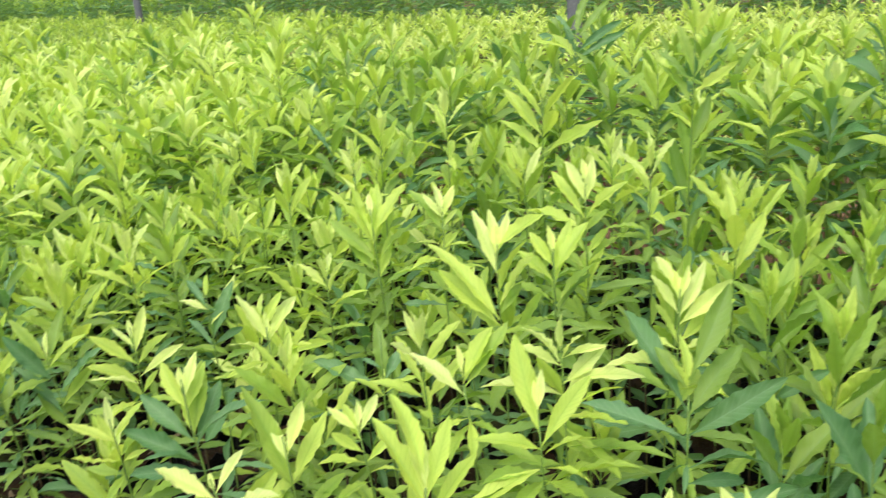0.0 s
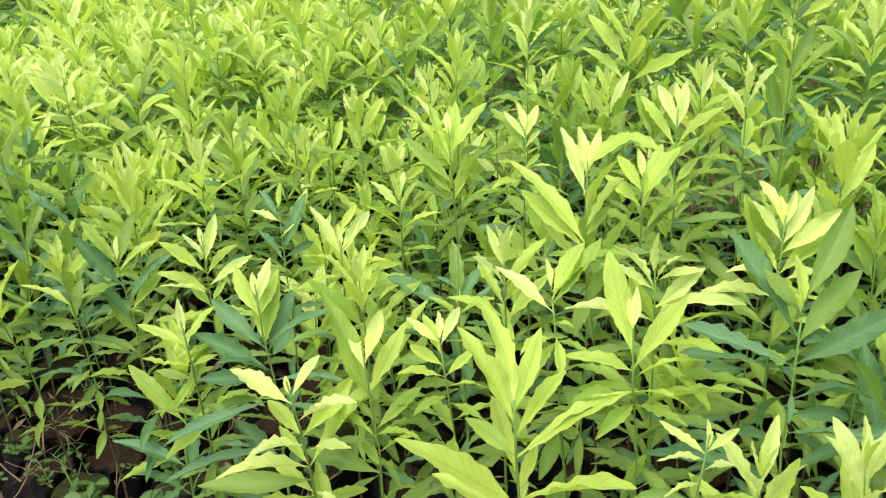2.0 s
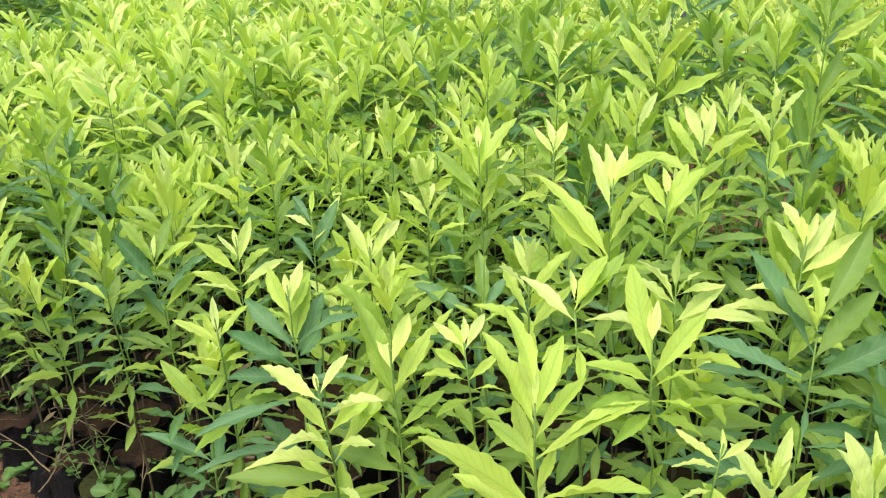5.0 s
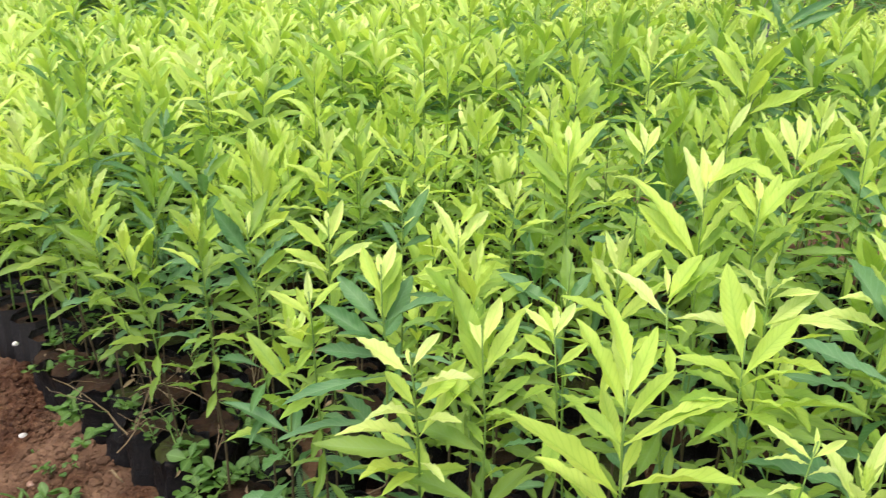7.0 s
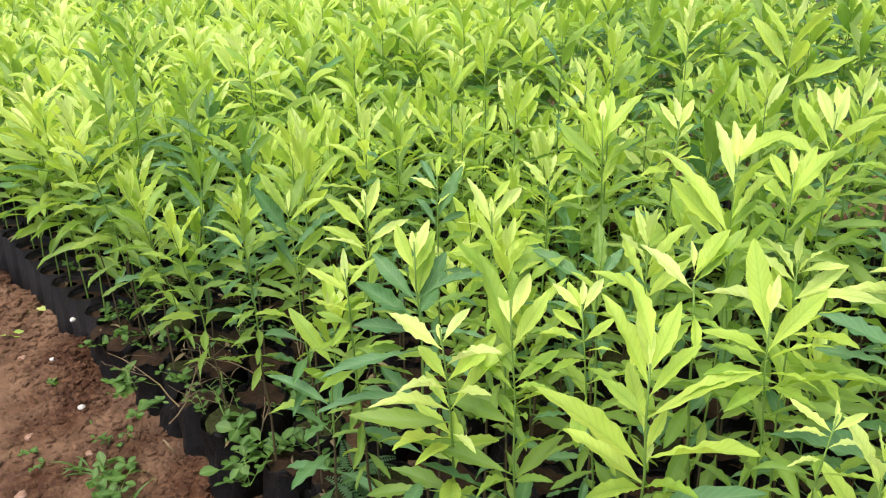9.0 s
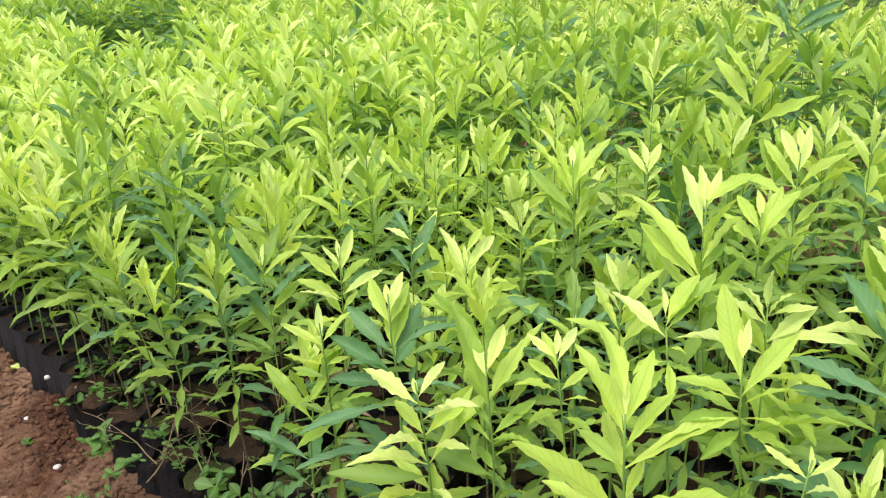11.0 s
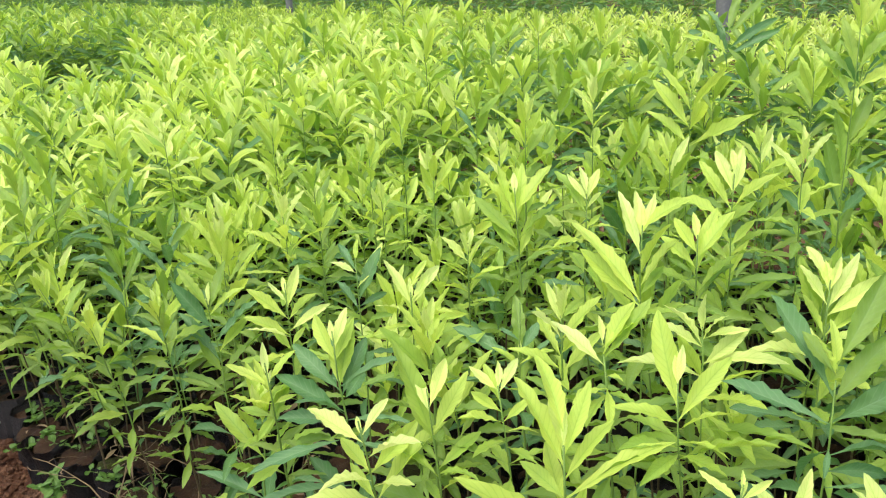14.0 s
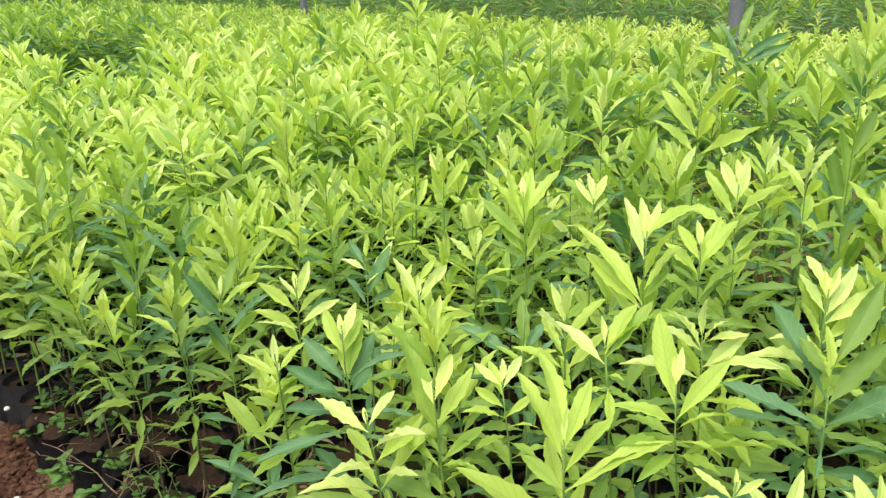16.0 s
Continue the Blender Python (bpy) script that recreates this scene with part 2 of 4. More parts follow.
def bag_meshes():
    """Filled black plastic bags: bulging, creased sides and a rim that stands over the soil."""
    bags = []
    for k in range(6):
        r = random.Random(40 + k)
        verts, faces, sides = [], [], 26
        creases = [(r.uniform(0, 6.28), r.uniform(-0.003, 0.003)) for _ in range(5)]
        heights = [0.0, 0.012, 0.03, 0.048, 0.066, 0.084, 0.102, 0.12, 0.134, 0.142, 0.148 + r.uniform(0, 0.004)]
        shape = [0.86, 0.97, 1.02, 1.03, 1.01, 1.0, 0.99, 0.97, 0.96, 0.97, 1.03]
        for h, f in zip(heights, shape):
            for s in range(sides):
                a = 2 * math.pi * s / sides
                rad = BAG_R * f + sum(amp * math.cos(3 * a + ph + 18 * h * (i - 2)) for i, (ph, amp) in enumerate(creases)) * 0.25
                rad += 0.011 * noise.noise((math.cos(a) * 1.6 + k * 5, math.sin(a) * 1.6, h * 22)) + 0.005 * noise.noise((math.cos(a) * 4 + k * 5, math.sin(a) * 4, h * 75))
                top = 0.018 * noise.noise((math.cos(a) * 1.6 + k * 3, math.sin(a) * 1.6, 2)) if h > 0.145 else 0
                verts.append((rad * math.cos(a), rad * math.sin(a), h + top))
        rings = len(heights)
        # the rim folds over and runs down inside
        for s in range(sides):
            x, y, z = verts[(rings - 1) * sides + s]
            verts.append((x * 0.985, y * 0.985, z - 0.001))
        for s in range(sides):
            x, y, z = verts[(rings - 1) * sides + s]
            verts.append((x * 0.92, y * 0.92, SOIL - 0.03))
        for q in range(rings + 1):
            for s in range(sides):
                n = (s + 1) % sides
                faces.append((q * sides + s, q * sides + n, (q + 1) * sides + n, (q + 1) * sides + s))
        faces.append(tuple(reversed(range(sides))))
        bags.append(smooth_mesh("bag", verts, faces, [PLASTIC]))
    return bags


def soil_meshes(mat):
    out = []
    for k in range(4):
        verts, faces, sides = [(0, 0, SOIL + 0.004)], [], 14
        for ring in (0.35, 0.7, 0.98):
            for s in range(sides):
                a = 2 * math.pi * s / sides
                x, y = BAG_R * ring * math.cos(a), BAG_R * ring * math.sin(a)
                verts.append((x, y, SOIL + 0.003 - 0.004 * ring + 0.013 * noise.noise((x * 60 + k * 7, y * 60, k))))
        for s in range(sides):
            n = (s + 1) % sides
            faces.append((0, 1 + s, 1 + n))
            for q in range(2):
                a, b = 1 + q * sides, 1 + (q + 1) * sides
                faces.append((a + s, b + s, b + n, a + n))
        out.append(smooth_mesh("soil", verts, faces, [mat]))
    return out


BAGS, SOILS, MOSSY = bag_meshes(), soil_meshes(POT_SOIL), soil_meshes(MOSS)

# kinds of leaf from the tip downwards, for pale, yellow, green and dark seedlings
TONES = {
    "P": (0, 0, 0, 1, 1, 1, 2, 2, 3, 2, 3, 3, 3, 3),
    "Y": (0, 1, 1, 2, 2, 3, 3, 3, 3, 3, 3, 3, 3, 3),
    "G": (1, 2, 2, 3, 3, 3, 4, 4, 3, 4, 3, 3, 4, 4),
    "M": (0, 1, 2, 2, 3, 4, 4, 4, 4, 4, 4, 4, 3, 4),
    "D": (2, 3, 3, 4, 4, 4, 4, 4, 4, 4, 3, 4, 3, 4),
}
TONE_WORDS = {
    "P": "young sandalwood-like seedling with pale cream-yellow tip in black bag",
    "Y": "bushy yellow-green leafy seedling in a black plastic bag",
    "G": "fresh green leafy seedling in a black plastic bag",
    "M": "seedling with yellow-green tip and dark lower leaves in black bag",
    "D": "taller seedling with dark blue-green leaves in black bag",
}


OPEN_SIDE = Vector((0.10, -0.80, 0.60)).normalized()


def turned(yaw, rise, share):
    """The roll by which a leaf turns its face to the open side of the bed."""
    m = Matrix.Rotation(yaw, 3, "Z") @ Matrix.Rotation(rise, 3, "X")
    full = math.atan2(OPEN_SIDE.dot(m.col[0]), OPEN_SIDE.dot(m.col[2]))
    if abs(full) > math.pi / 2:
        full -= math.copysign(math.pi, full)
    return max(-1.05, min(1.05, full * share))


def seedling_plan(rng, base, top, length, tone, turn=None, spread=1.0, bare=0.10, habit=(), leafed=(), dense=1.0):
    """The stem's points and its leaves: (place, yaw, rise, roll, length, kind)."""
    height = top[2] - SOIL
    lean = Vector((top[0] - base[0], top[1] - base[1]))
    kink = [(rng.uniform(-0.004, 0.004), rng.uniform(-0.004, 0.004)) for _ in range(8)]

    def stem_at(z):
        f = min(1.0, max(0.0, (z - SOIL) / height))
        g = f * (0.55 + 0.45 * f)
        k = f * 7
        i = min(6, int(k))
        w = k - i
        wob = [kink[i][c] * (1 - w) + kink[i + 1][c] * w for c in (0, 1)]
        return Vector((base[0] + lean.x * g + wob[0] * math.sin(math.pi * f), base[1] + lean.y * g + wob[1] * math.sin(math.pi * f), z))

    leaves = []
    yaw = rng.uniform(0, math.pi) if turn is None else radians(turn)
    z = top[2] - 0.42 * length
    gap = 0.20 * length * dense
    i = 0
    kinds = TONES[tone]
    grow = (0.55, 0.80, 0.96, 1.05, 1.10, 1.10, 1.08, 1.05, 1.0, 0.92, 0.88, 0.85, 0.8, 0.75)
    for rise, grown, kind in habit:
        for side in (0, 1):
            heading, up = yaw + math.pi * side + rng.uniform(-0.35, 0.35), radians(rise + rng.uniform(-7, 7))
            leaves.append((stem_at(z + rng.uniform(-0.003, 0.003)), heading, up, turned(heading, up, 0.25) + rng.uniform(-0.35, 0.35),
                           length * grown * rng.uniform(0.92, 1.08), kind, rng.randrange(0, 7) if rise > 20 else rng.randrange(2, 12)))
        yaw += rng.choice((-1, 1)) * rng.uniform(0.35, 0.9)
        z -= 0.30 * length
        i += 1
    for drop, heading, rise, size, kind, arched in leafed:
        z = min(z, top[2] - drop)
        leaves.append((stem_at(top[2] - drop), radians(heading), radians(rise + (9 if arched else 2)),
                       turned(radians(heading), radians(rise), 0.1 if arched else 0.5) + rng.uniform(-0.25, 0.25), size * 1.10, kind,
                       rng.randrange(7, 10) if arched else rng.randrange(0, 7)))
    if leafed:
        z -= 0.3 * length
    if habit or leafed:
        i, gap = max(i, 6), 0.29 * length
    while z > SOIL + bare * height and i < (17 if dense == 1.0 else 14):
        rise = (78, 66, 54, 43, 33, 24, 15, 7, 1, -5, -11, -16, -20, -22)[min(i, 13)] * (1.0 if i > 1 else 0.97)
        for side in (0, 1):
            if i > 5 and rng.random() < 0.10:
                continue
            s = length * grow[min(i, 13)] * rng.uniform(0.86, 1.12)
            kind = kinds[min(i, 13)]
            if rng.random() < 0.12:
                kind = min(4, max(0, kind + rng.choice((-1, 1))))
            pick = rng.randrange(0, 7) if i < 4 else rng.randrange(2, 12)
            heading, up = yaw + math.pi * side + rng.uniform(-0.3, 0.3), radians(rise / spread + rng.uniform(-11, 11))
            leaves.append((stem_at(z + rng.uniform(-0.004, 0.004)), heading, up, turned(heading, up, 0.3 if i < 4 else 0.05) + rng.uniform(-0.4, 0.4), s, kind, pick))
        yaw += math.pi / 2 + rng.uniform(-0.25, 0.25)
        z -= gap * rng.uniform(0.85, 1.15)
        gap = min(gap * 1.2, 0.30 * length * dense)
        i += 1
    # the folded bud at the tip
    for side in () if leafed else (0, 1):
        leaves.append((stem_at(top[2] - 0.36 * length), yaw + math.pi * side + 0.6, radians(rng.uniform(80, 88)), rng.uniform(-0.3, 0.3),
                       0.36 * length, kinds[0], rng.randrange(0, 7)))
    zs = [SOIL - 0.01 + (top[2] - 0.34 * length - SOIL + 0.01) * k / 9 for k in range(10)]
    return [stem_at(q) for q in zs], leaves


def leaf_matrix(place, yaw, rise, roll, size):
    turn = Matrix.Rotation(yaw, 4, "Z") @ Matrix.Rotation(rise, 4, "X") @ Matrix.Rotation(roll, 4, "Y")
    slim = size * min(1.0, (0.075 / size) ** 0.6)          # long leaves are narrower for their length
    return Matrix.Translation(place) @ turn @ Matrix.Diagonal((slim, size, slim, 1))


def seedling(rng, base, top, length, tone, turn=None, spread=1.0, bare=0.10, mossy=False, habit=(), leafed=()):
    """One seedling with its own bag, soil, stem and leaves."""
    root = tagged(new("seedling"), TONE_WORDS[tone], "seedling", "seedlings in the nursery bed")
    root.location = (base[0], base[1], 0)
    here = Matrix.Translation((-base[0], -base[1], 0))
    bag = mesh_part("bag", rng.choice(BAGS), root, "creased black plastic bag")
    spin = Matrix.Rotation(rng.uniform(-0.18, 0.18), 4, "X") @ Matrix.Rotation(rng.uniform(-0.18, 0.18), 4, "Y") @ Matrix.Rotation(rng.uniform(0, 6.28), 4, "Z")
    spin = spin @ Matrix.Diagonal((rng.uniform(0.92, 1.06), rng.uniform(0.92, 1.06), rng.uniform(0.96, 1.10), 1))
    bag.matrix_local = spin
    earth = mesh_part("soil", rng.choice(MOSSY if mossy else SOILS), root, "green moss on the soil" if mossy else "damp brown soil")
    earth.matrix_local = spin
    points, leaves = seedling_plan(rng, base, top, length, tone, turn, spread, bare, habit, leafed)
    points = [here @ p for p in points]
    thick = 0.0017 * rng.uniform(0.85, 1.2)
    cut = 4
    verts, faces = tube(points, [thick * (1.1 - 0.075 * k) for k in range(10)])
    data = smooth_mesh("stem", verts, faces, [STEM_BROWN, STEM_GREEN], None, [0 if f < 6 * cut else 1 for f in range(len(faces))])
    mesh_part("stem", data, root, "thin stem, brown below and green above")
    for place, yaw, rise, roll, size, kind, pick in leaves:
        leaf = mesh_part("leaf", BLADES[kind][pick], root)
        leaf.matrix_local = here @ leaf_matrix(place, yaw, rise, roll, size)
    return root


# ---------------------------------------------------------------- the seedlings that stand out
# pairs of leaves from the tip downwards on the plants that stand out: rise, size and kind of leaf
HABITS = {
    "lime_vee": ((70, 0.7, 0), (56, 1.0, 1), (44, 1.15, 1), (32, 1.2, 1), (14, 1.2, 2), (2, 1.15, 3), (-8, 1.1, 3)),
    "dark_spire": ((70, 0.8, 1), (58, 0.95, 2), (48, 1.05, 3), (40, 1.1, 4), (30, 1.1, 4), (14, 1.0, 3), (2, 0.95, 2), (-8, 0.9, 2)),
    "cream_curl": ((66, 0.6, 0), (44, 0.9, 0), (28, 1.0, 0), (12, 1.05, 0), (0, 1.0, 1), (-10, 1.0, 1), (-20, 0.95, 2)),
}
# the nearest plants leaf by leaf: drop below the tip, heading, rise, length, kind of leaf, arched or not
LEAFED = {
    "pale_ladder": (
        (0.044, 27, 22, 0.020, 0, 0), (0.052, 65, 11, 0.062, 0, 0), (0.044, -22, 23, 0.041, 0, 0), (0.088, 50, 13, 0.048, 1, 0), (0.089, -33, 14, 0.065, 1, 0),
        (0.071, -114, 24, 0.060, 0, 1), (0.099, 145, 16, 0.061, 0, 1), (0.125, -52, 41, 0.089, 1, 0), (0.106, -117, 17, 0.050, 0, 1), (0.122, 47, 14, 0.044, 1, 0),
        (0.125, 128, 14, 0.078, 0, 1), (0.158, 54, 14, 0.050, 1, 0), (0.161, 146, 13, 0.075, 1, 1), (0.155, -140, 2, 0.040, 0, 1), (0.140, 96, -6, 0.090, 3, 0),
        (0.170, 159, 9, 0.056, 1, 1), (0.170, -49, -12, 0.048, 1, 0),
    ),
    "green_ladder": (
        (0.053, 34, 38, 0.040, 0, 0), (0.048, -16, 32, 0.048, 0, 0), (0.081, 51, 60, 0.089, 2, 0), (0.081, 37, 33, 0.060, 2, 0), (0.075, -27, 26, 0.067, 1, 0),
        (0.112, -37, 16, 0.051, 2, 0), (0.103, 36, 11, 0.028, 3, 0), (0.121, 59, 9, 0.060, 2, 1), (0.156, 71, 3, 0.070, 3, 0), (0.135, -117, 30, 0.042, 1, 1),
        (0.147, -155, 23, 0.040, 3, 1), (0.150, 34, 6, 0.036, 2, 0), (0.186, -114, 37, 0.043, 2, 1), (0.211, 85, 14, 0.085, 3, 0), (0.217, -37, 17, 0.065, 3, 0),
        (0.117, -125, 16, 0.050, 2, 1), (0.217, 154, 12, 0.056, 3, 1), (0.220, -135, 26, 0.056, 3, 1),
    ),
    "broad_lime": (
        (0.050, 29, 27, 0.080, 1, 0), (0.041, 9, 33, 0.057, 0, 0), (0.018, 18, 33, 0.065, 1, 0), (0.040, -28, 37, 0.060, 1, 0), (0.030, 1, 32, 0.023, 0, 0),
        (0.062, -38, 16, 0.065, 1, 1), (0.095, 21, 26, 0.062, 1, 0), (0.080, 44, 12, 0.048, 2, 0), (0.080, -58, 6, 0.100, 1, 1), (0.126, 103, 37, 0.102, 1, 0),
        (0.126, -7, -5, 0.040, 0, 1), (0.118, -132, 24, 0.100, 1, 1), (0.143, 51, 5, 0.079, 1, 0), (0.111, -26, 24, 0.040, 1, 0), (0.147, 143, 16, 0.072, 2, 1),
        (0.146, -151, 25, 0.072, 2, 1),
    ),
    "lime_star": (
        (0.027, 2, 33, 0.029, 0, 0), (0.026, -17, 33, 0.033, 0, 0), (0.047, 18, 43, 0.080, 1, 0), (0.060, -40, 26, 0.073, 1, 0), (0.061, 103, 25, 0.054, 1, 0),
        (0.068, -127, 30, 0.062, 1, 1), (0.074, 51, 0, 0.047, 2, 0), (0.079, -141, 11, 0.057, 1, 1), (0.084, 126, 12, 0.056, 2, 1), (0.090, -152, 7, 0.056, 2, 1),
        (0.090, 151, -2, 0.056, 2, 1), (0.095, -132, 25, 0.090, 2, 1), (0.101, 126, 11, 0.080, 3, 1),
    ),
    "broad_dark": (
        (0.024, -3, 58, 0.035, 1, 0), (0.029, 9, 8, 0.051, 3, 0), (0.029, 72, 63, 0.028, 1, 0), (0.049, 16, 19, 0.112, 4, 0), (0.020, -46, 37, 0.076, 3, 0),
        (0.052, -53, 36, 0.067, 3, 0), (0.073, 62, 10, 0.079, 4, 0), (0.070, -112, 38, 0.081, 4, 0), (0.094, 162, -20, 0.029, 4, 1), (0.087, -5, -18, 0.059, 4, 0),
        (0.096, 29, -59, 0.052, 4, 1), (0.140, 32, -32, 0.065, 4, 1), (0.115, -68, -12, 0.055, 4, 0), (0.130, -111, 0, 0.057, 4, 1), (0.101, -67, -14, 0.068, 4, 1),
    ),
    "cream_star": (
        (0.037, -4, 43, 0.030, 0, 0), (0.051, 23, 27, 0.048, 0, 0), (0.037, 13, 35, 0.049, 0, 0), (0.037, -30, 42, 0.035, 0, 0), (0.053, -52, 41, 0.055, 0, 0),
        (0.061, -66, 23, 0.065, 0, 0), (0.081, -60, 24, 0.069, 1, 0), (0.082, 17, 29, 0.047, 1, 0), (0.087, 114, 15, 0.057, 0, 1), (0.092, -143, 28, 0.049, 0, 1),
        (0.104, 103, 4, 0.075, 0, 1), (0.110, -146, 18, 0.055, 1, 1),
    ),
    "blue_dark": (
        (0.043, 20, 38, 0.027, 0, 0), (0.062, 45, 35, 0.055, 1, 0), (0.049, -14, 42, 0.045, 0, 0), (0.062, -18, 31, 0.050, 1, 0), (0.093, -7, 53, 0.070, 2, 0),
        (0.091, 20, 38, 0.050, 1, 0), (0.097, 65, 28, 0.070, 4, 0), (0.104, -20, 39, 0.065, 4, 0), (0.093, -53, 6, 0.075, 4, 1), (0.123, 94, 29, 0.077, 4, 0),
        (0.127, 140, 30, 0.062, 4, 1), (0.133, 89, 0, 0.070, 4, 0), (0.133, -103, 2, 0.070, 4, 1), (0.154, 120, -14, 0.105, 4, 1), (0.160, -116, -6, 0.070, 4, 1),
        (0.213, 117, -7, 0.108, 4, 1), (0.195, -108, -4, 0.070, 3, 1),
    ),
    "pale_spread": (
        (0.047, 69, 41, 0.032, 0, 0), (0.039, 24, 48, 0.025, 0, 0), (0.055, -31, 61, 0.051, 0, 0), (0.069, 96, 38, 0.058, 1, 0), (0.070, -24, 21, 0.050, 1, 0),
        (0.085, -60, 27, 0.055, 0, 0), (0.091, 93, 20, 0.058, 1, 0), (0.094, 133, 19, 0.055, 0, 1), (0.112, 56, 27, 0.039, 1, 0), (0.108, -15, 26, 0.033, 1, 0),
        (0.116, 156, 1, 0.055, 1, 1), (0.116, -110, -5, 0.055, 2, 1),
    ),
    "dark_cross": (
        (0.027, 3, 55, 0.026, 1, 0), (0.079, -43, 57, 0.066, 4, 0), (0.061, -35, 37, 0.060, 0, 0), (0.042, 76, 19, 0.035, 0, 0), (0.040, 50, 33, 0.045, 4, 0),
        (0.092, 52, 29, 0.053, 4, 0), (0.086, -39, 8, 0.039, 4, 0), (0.098, 129, 21, 0.045, 3, 1), (0.104, 155, -6, 0.050, 4, 1), (0.118, -108, 27, 0.050, 3, 1),
        (0.126, -119, 2, 0.043, 3, 1), (0.133, 145, 3, 0.050, 4, 1),
    ),
    "cream_cross": (
        (0.032, 9, 39, 0.028, 0, 0), (0.039, 63, 51, 0.058, 0, 0), (0.035, 45, 30, 0.034, 0, 0), (0.039, -39, 45, 0.040, 0, 0), (0.032, -33, 26, 0.055, 0, 0),
        (0.053, 132, 27, 0.050, 0, 1), (0.014, -21, 31, 0.039, 1, 0), (0.064, 143, 1, 0.055, 1, 1), (0.061, -106, 17, 0.050, 1, 1), (0.075, 162, -17, 0.050, 2, 1),
    ),
    "pale_bud": (
        (0.023, 3, 33, 0.026, 0, 0), (0.038, 33, 35, 0.038, 1, 0), (0.025, 54, 13, 0.036, 0, 0), (0.028, -30, 32, 0.036, 0, 0), (0.047, 57, 8, 0.036, 1, 0),
        (0.058, 116, 15, 0.042, 1, 1), (0.057, -52, 21, 0.036, 1, 0), (0.068, -123, 17, 0.040, 1, 1), (0.077, 144, 4, 0.043, 2, 1), (0.083, -139, -3, 0.040, 2, 1),
    ),
    "yellow_sprawl": (
        (0.013, 9, 35, 0.028, 0, 0), (0.033, 50, 19, 0.062, 0, 0), (0.021, -29, 33, 0.055, 1, 0), (0.015, -45, 7, 0.045, 1, 1), (0.025, -47, 30, 0.065, 2, 0),
        (0.055, -175, -19, 0.050, 1, 1), (0.055, 138, -1, 0.044, 1, 1), (0.044, -153, 17, 0.032, 1, 1), (0.061, 155, -11, 0.048, 2, 1), (0.060, -146, 2, 0.048, 2, 1),
    ),
    "lime_vee_tall": (
        (0.041, -3, 48, 0.032, 0, 0), (0.063, 23, 42, 0.075, 0, 0), (0.044, 9, 43, 0.054, 0, 0), (0.038, -30, 40, 0.045, 0, 0), (0.084, -109, 67, 0.062, 1, 0),
        (0.032, -54, 22, 0.059, 1, 0), (0.113, 40, 32, 0.115, 1, 0), (0.097, -48, 27, 0.065, 1, 1), (0.120, 47, 25, 0.090, 1, 0), (0.106, -43, 27, 0.042, 2, 0),
        (0.129, 127, 14, 0.048, 2, 1), (0.129, -135, 12, 0.051, 2, 1),
    ),
    "lime_basket": (
        (0.032, 2, 45, 0.035, 0, 0), (0.045, 34, 31, 0.050, 1, 0), (0.068, -24, 49, 0.075, 1, 0), (0.051, -44, 33, 0.068, 1, 0), (0.073, 30, 33, 0.052, 2, 0),
        (0.063, 40, 21, 0.057, 1, 0), (0.093, -55, 22, 0.075, 2, 1), (0.105, -44, 20, 0.070, 3, 1), (0.088, 49, 2, 0.060, 2, 1), (0.108, 133, 3, 0.048, 2, 1),
        (0.112, -146, 5, 0.048, 3, 1),
    ),
    "lime_tier": (
        (0.024, -2, 46, 0.032, 0, 0), (0.048, 23, 48, 0.055, 0, 0), (0.048, -28, 45, 0.057, 0, 0), (0.069, 33, 34, 0.075, 1, 0), (0.069, -123, 44, 0.066, 1, 0),
        (0.085, 48, 6, 0.078, 1, 1), (0.085, -52, 29, 0.042, 2, 0), (0.112, 30, 28, 0.037, 2, 0), (0.114, -49, 30, 0.043, 1, 0), (0.124, -56, 11, 0.065, 2, 1),
        (0.128, -141, 14, 0.065, 3, 1), (0.134, 38, 20, 0.042, 2, 0), (0.137, 123, 2, 0.049, 3, 1),
    ),
    "lime_fork": (
        (0.040, 5, 47, 0.035, 0, 0), (0.075, 53, 42, 0.090, 1, 0), (0.069, 48, 54, 0.070, 1, 0), (0.075, -4, 53, 0.075, 1, 0), (0.067, -15, 53, 0.070, 1, 0),
        (0.059, -49, 42, 0.072, 1, 0), (0.098, 56, 30, 0.085, 2, 0), (0.098, -52, 21, 0.085, 2, 1), (0.120, -30, 48, 0.058, 1, 0), (0.114, 62, 36, 0.056, 2, 0),
        (0.119, 158, -10, 0.032, 4, 1), (0.127, 64, 12, 0.070, 3, 1), (0.134, -113, 22, 0.070, 3, 1),
    ),
    "cream_crown": (
        (0.021, 17, 49, 0.036, 0, 0), (0.045, 43, 37, 0.066, 2, 0), (0.028, 37, 34, 0.040, 0, 0), (0.028, -29, 41, 0.044, 0, 0), (0.039, -41, 31, 0.027, 0, 0),
        (0.064, -47, 23, 0.027, 1, 0), (0.062, 123, 12, 0.040, 0, 1), (0.064, -126, 7, 0.045, 1, 1), (0.079, 133, 0, 0.050, 1, 1), (0.082, -144, -14, 0.041, 2, 1),
    ),
    "dark_frond": (
        (0.091, 15, 51, 0.026, 0, 0), (0.097, 5, 56, 0.072, 3, 0), (0.099, 72, 22, 0.080, 4, 0), (0.087, -31, 33, 0.046, 4, 0), (0.103, 94, 44, 0.036, 1, 0),
        (0.099, -111, 23, 0.042, 1, 1), (0.070, 52, 11, 0.028, 4, 0), (0.104, -60, 23, 0.060, 4, 1), (0.112, 144, 1, 0.054, 3, 1), (0.115, -137, -3, 0.051, 3, 1),
    ),
    "dark_pagoda": (
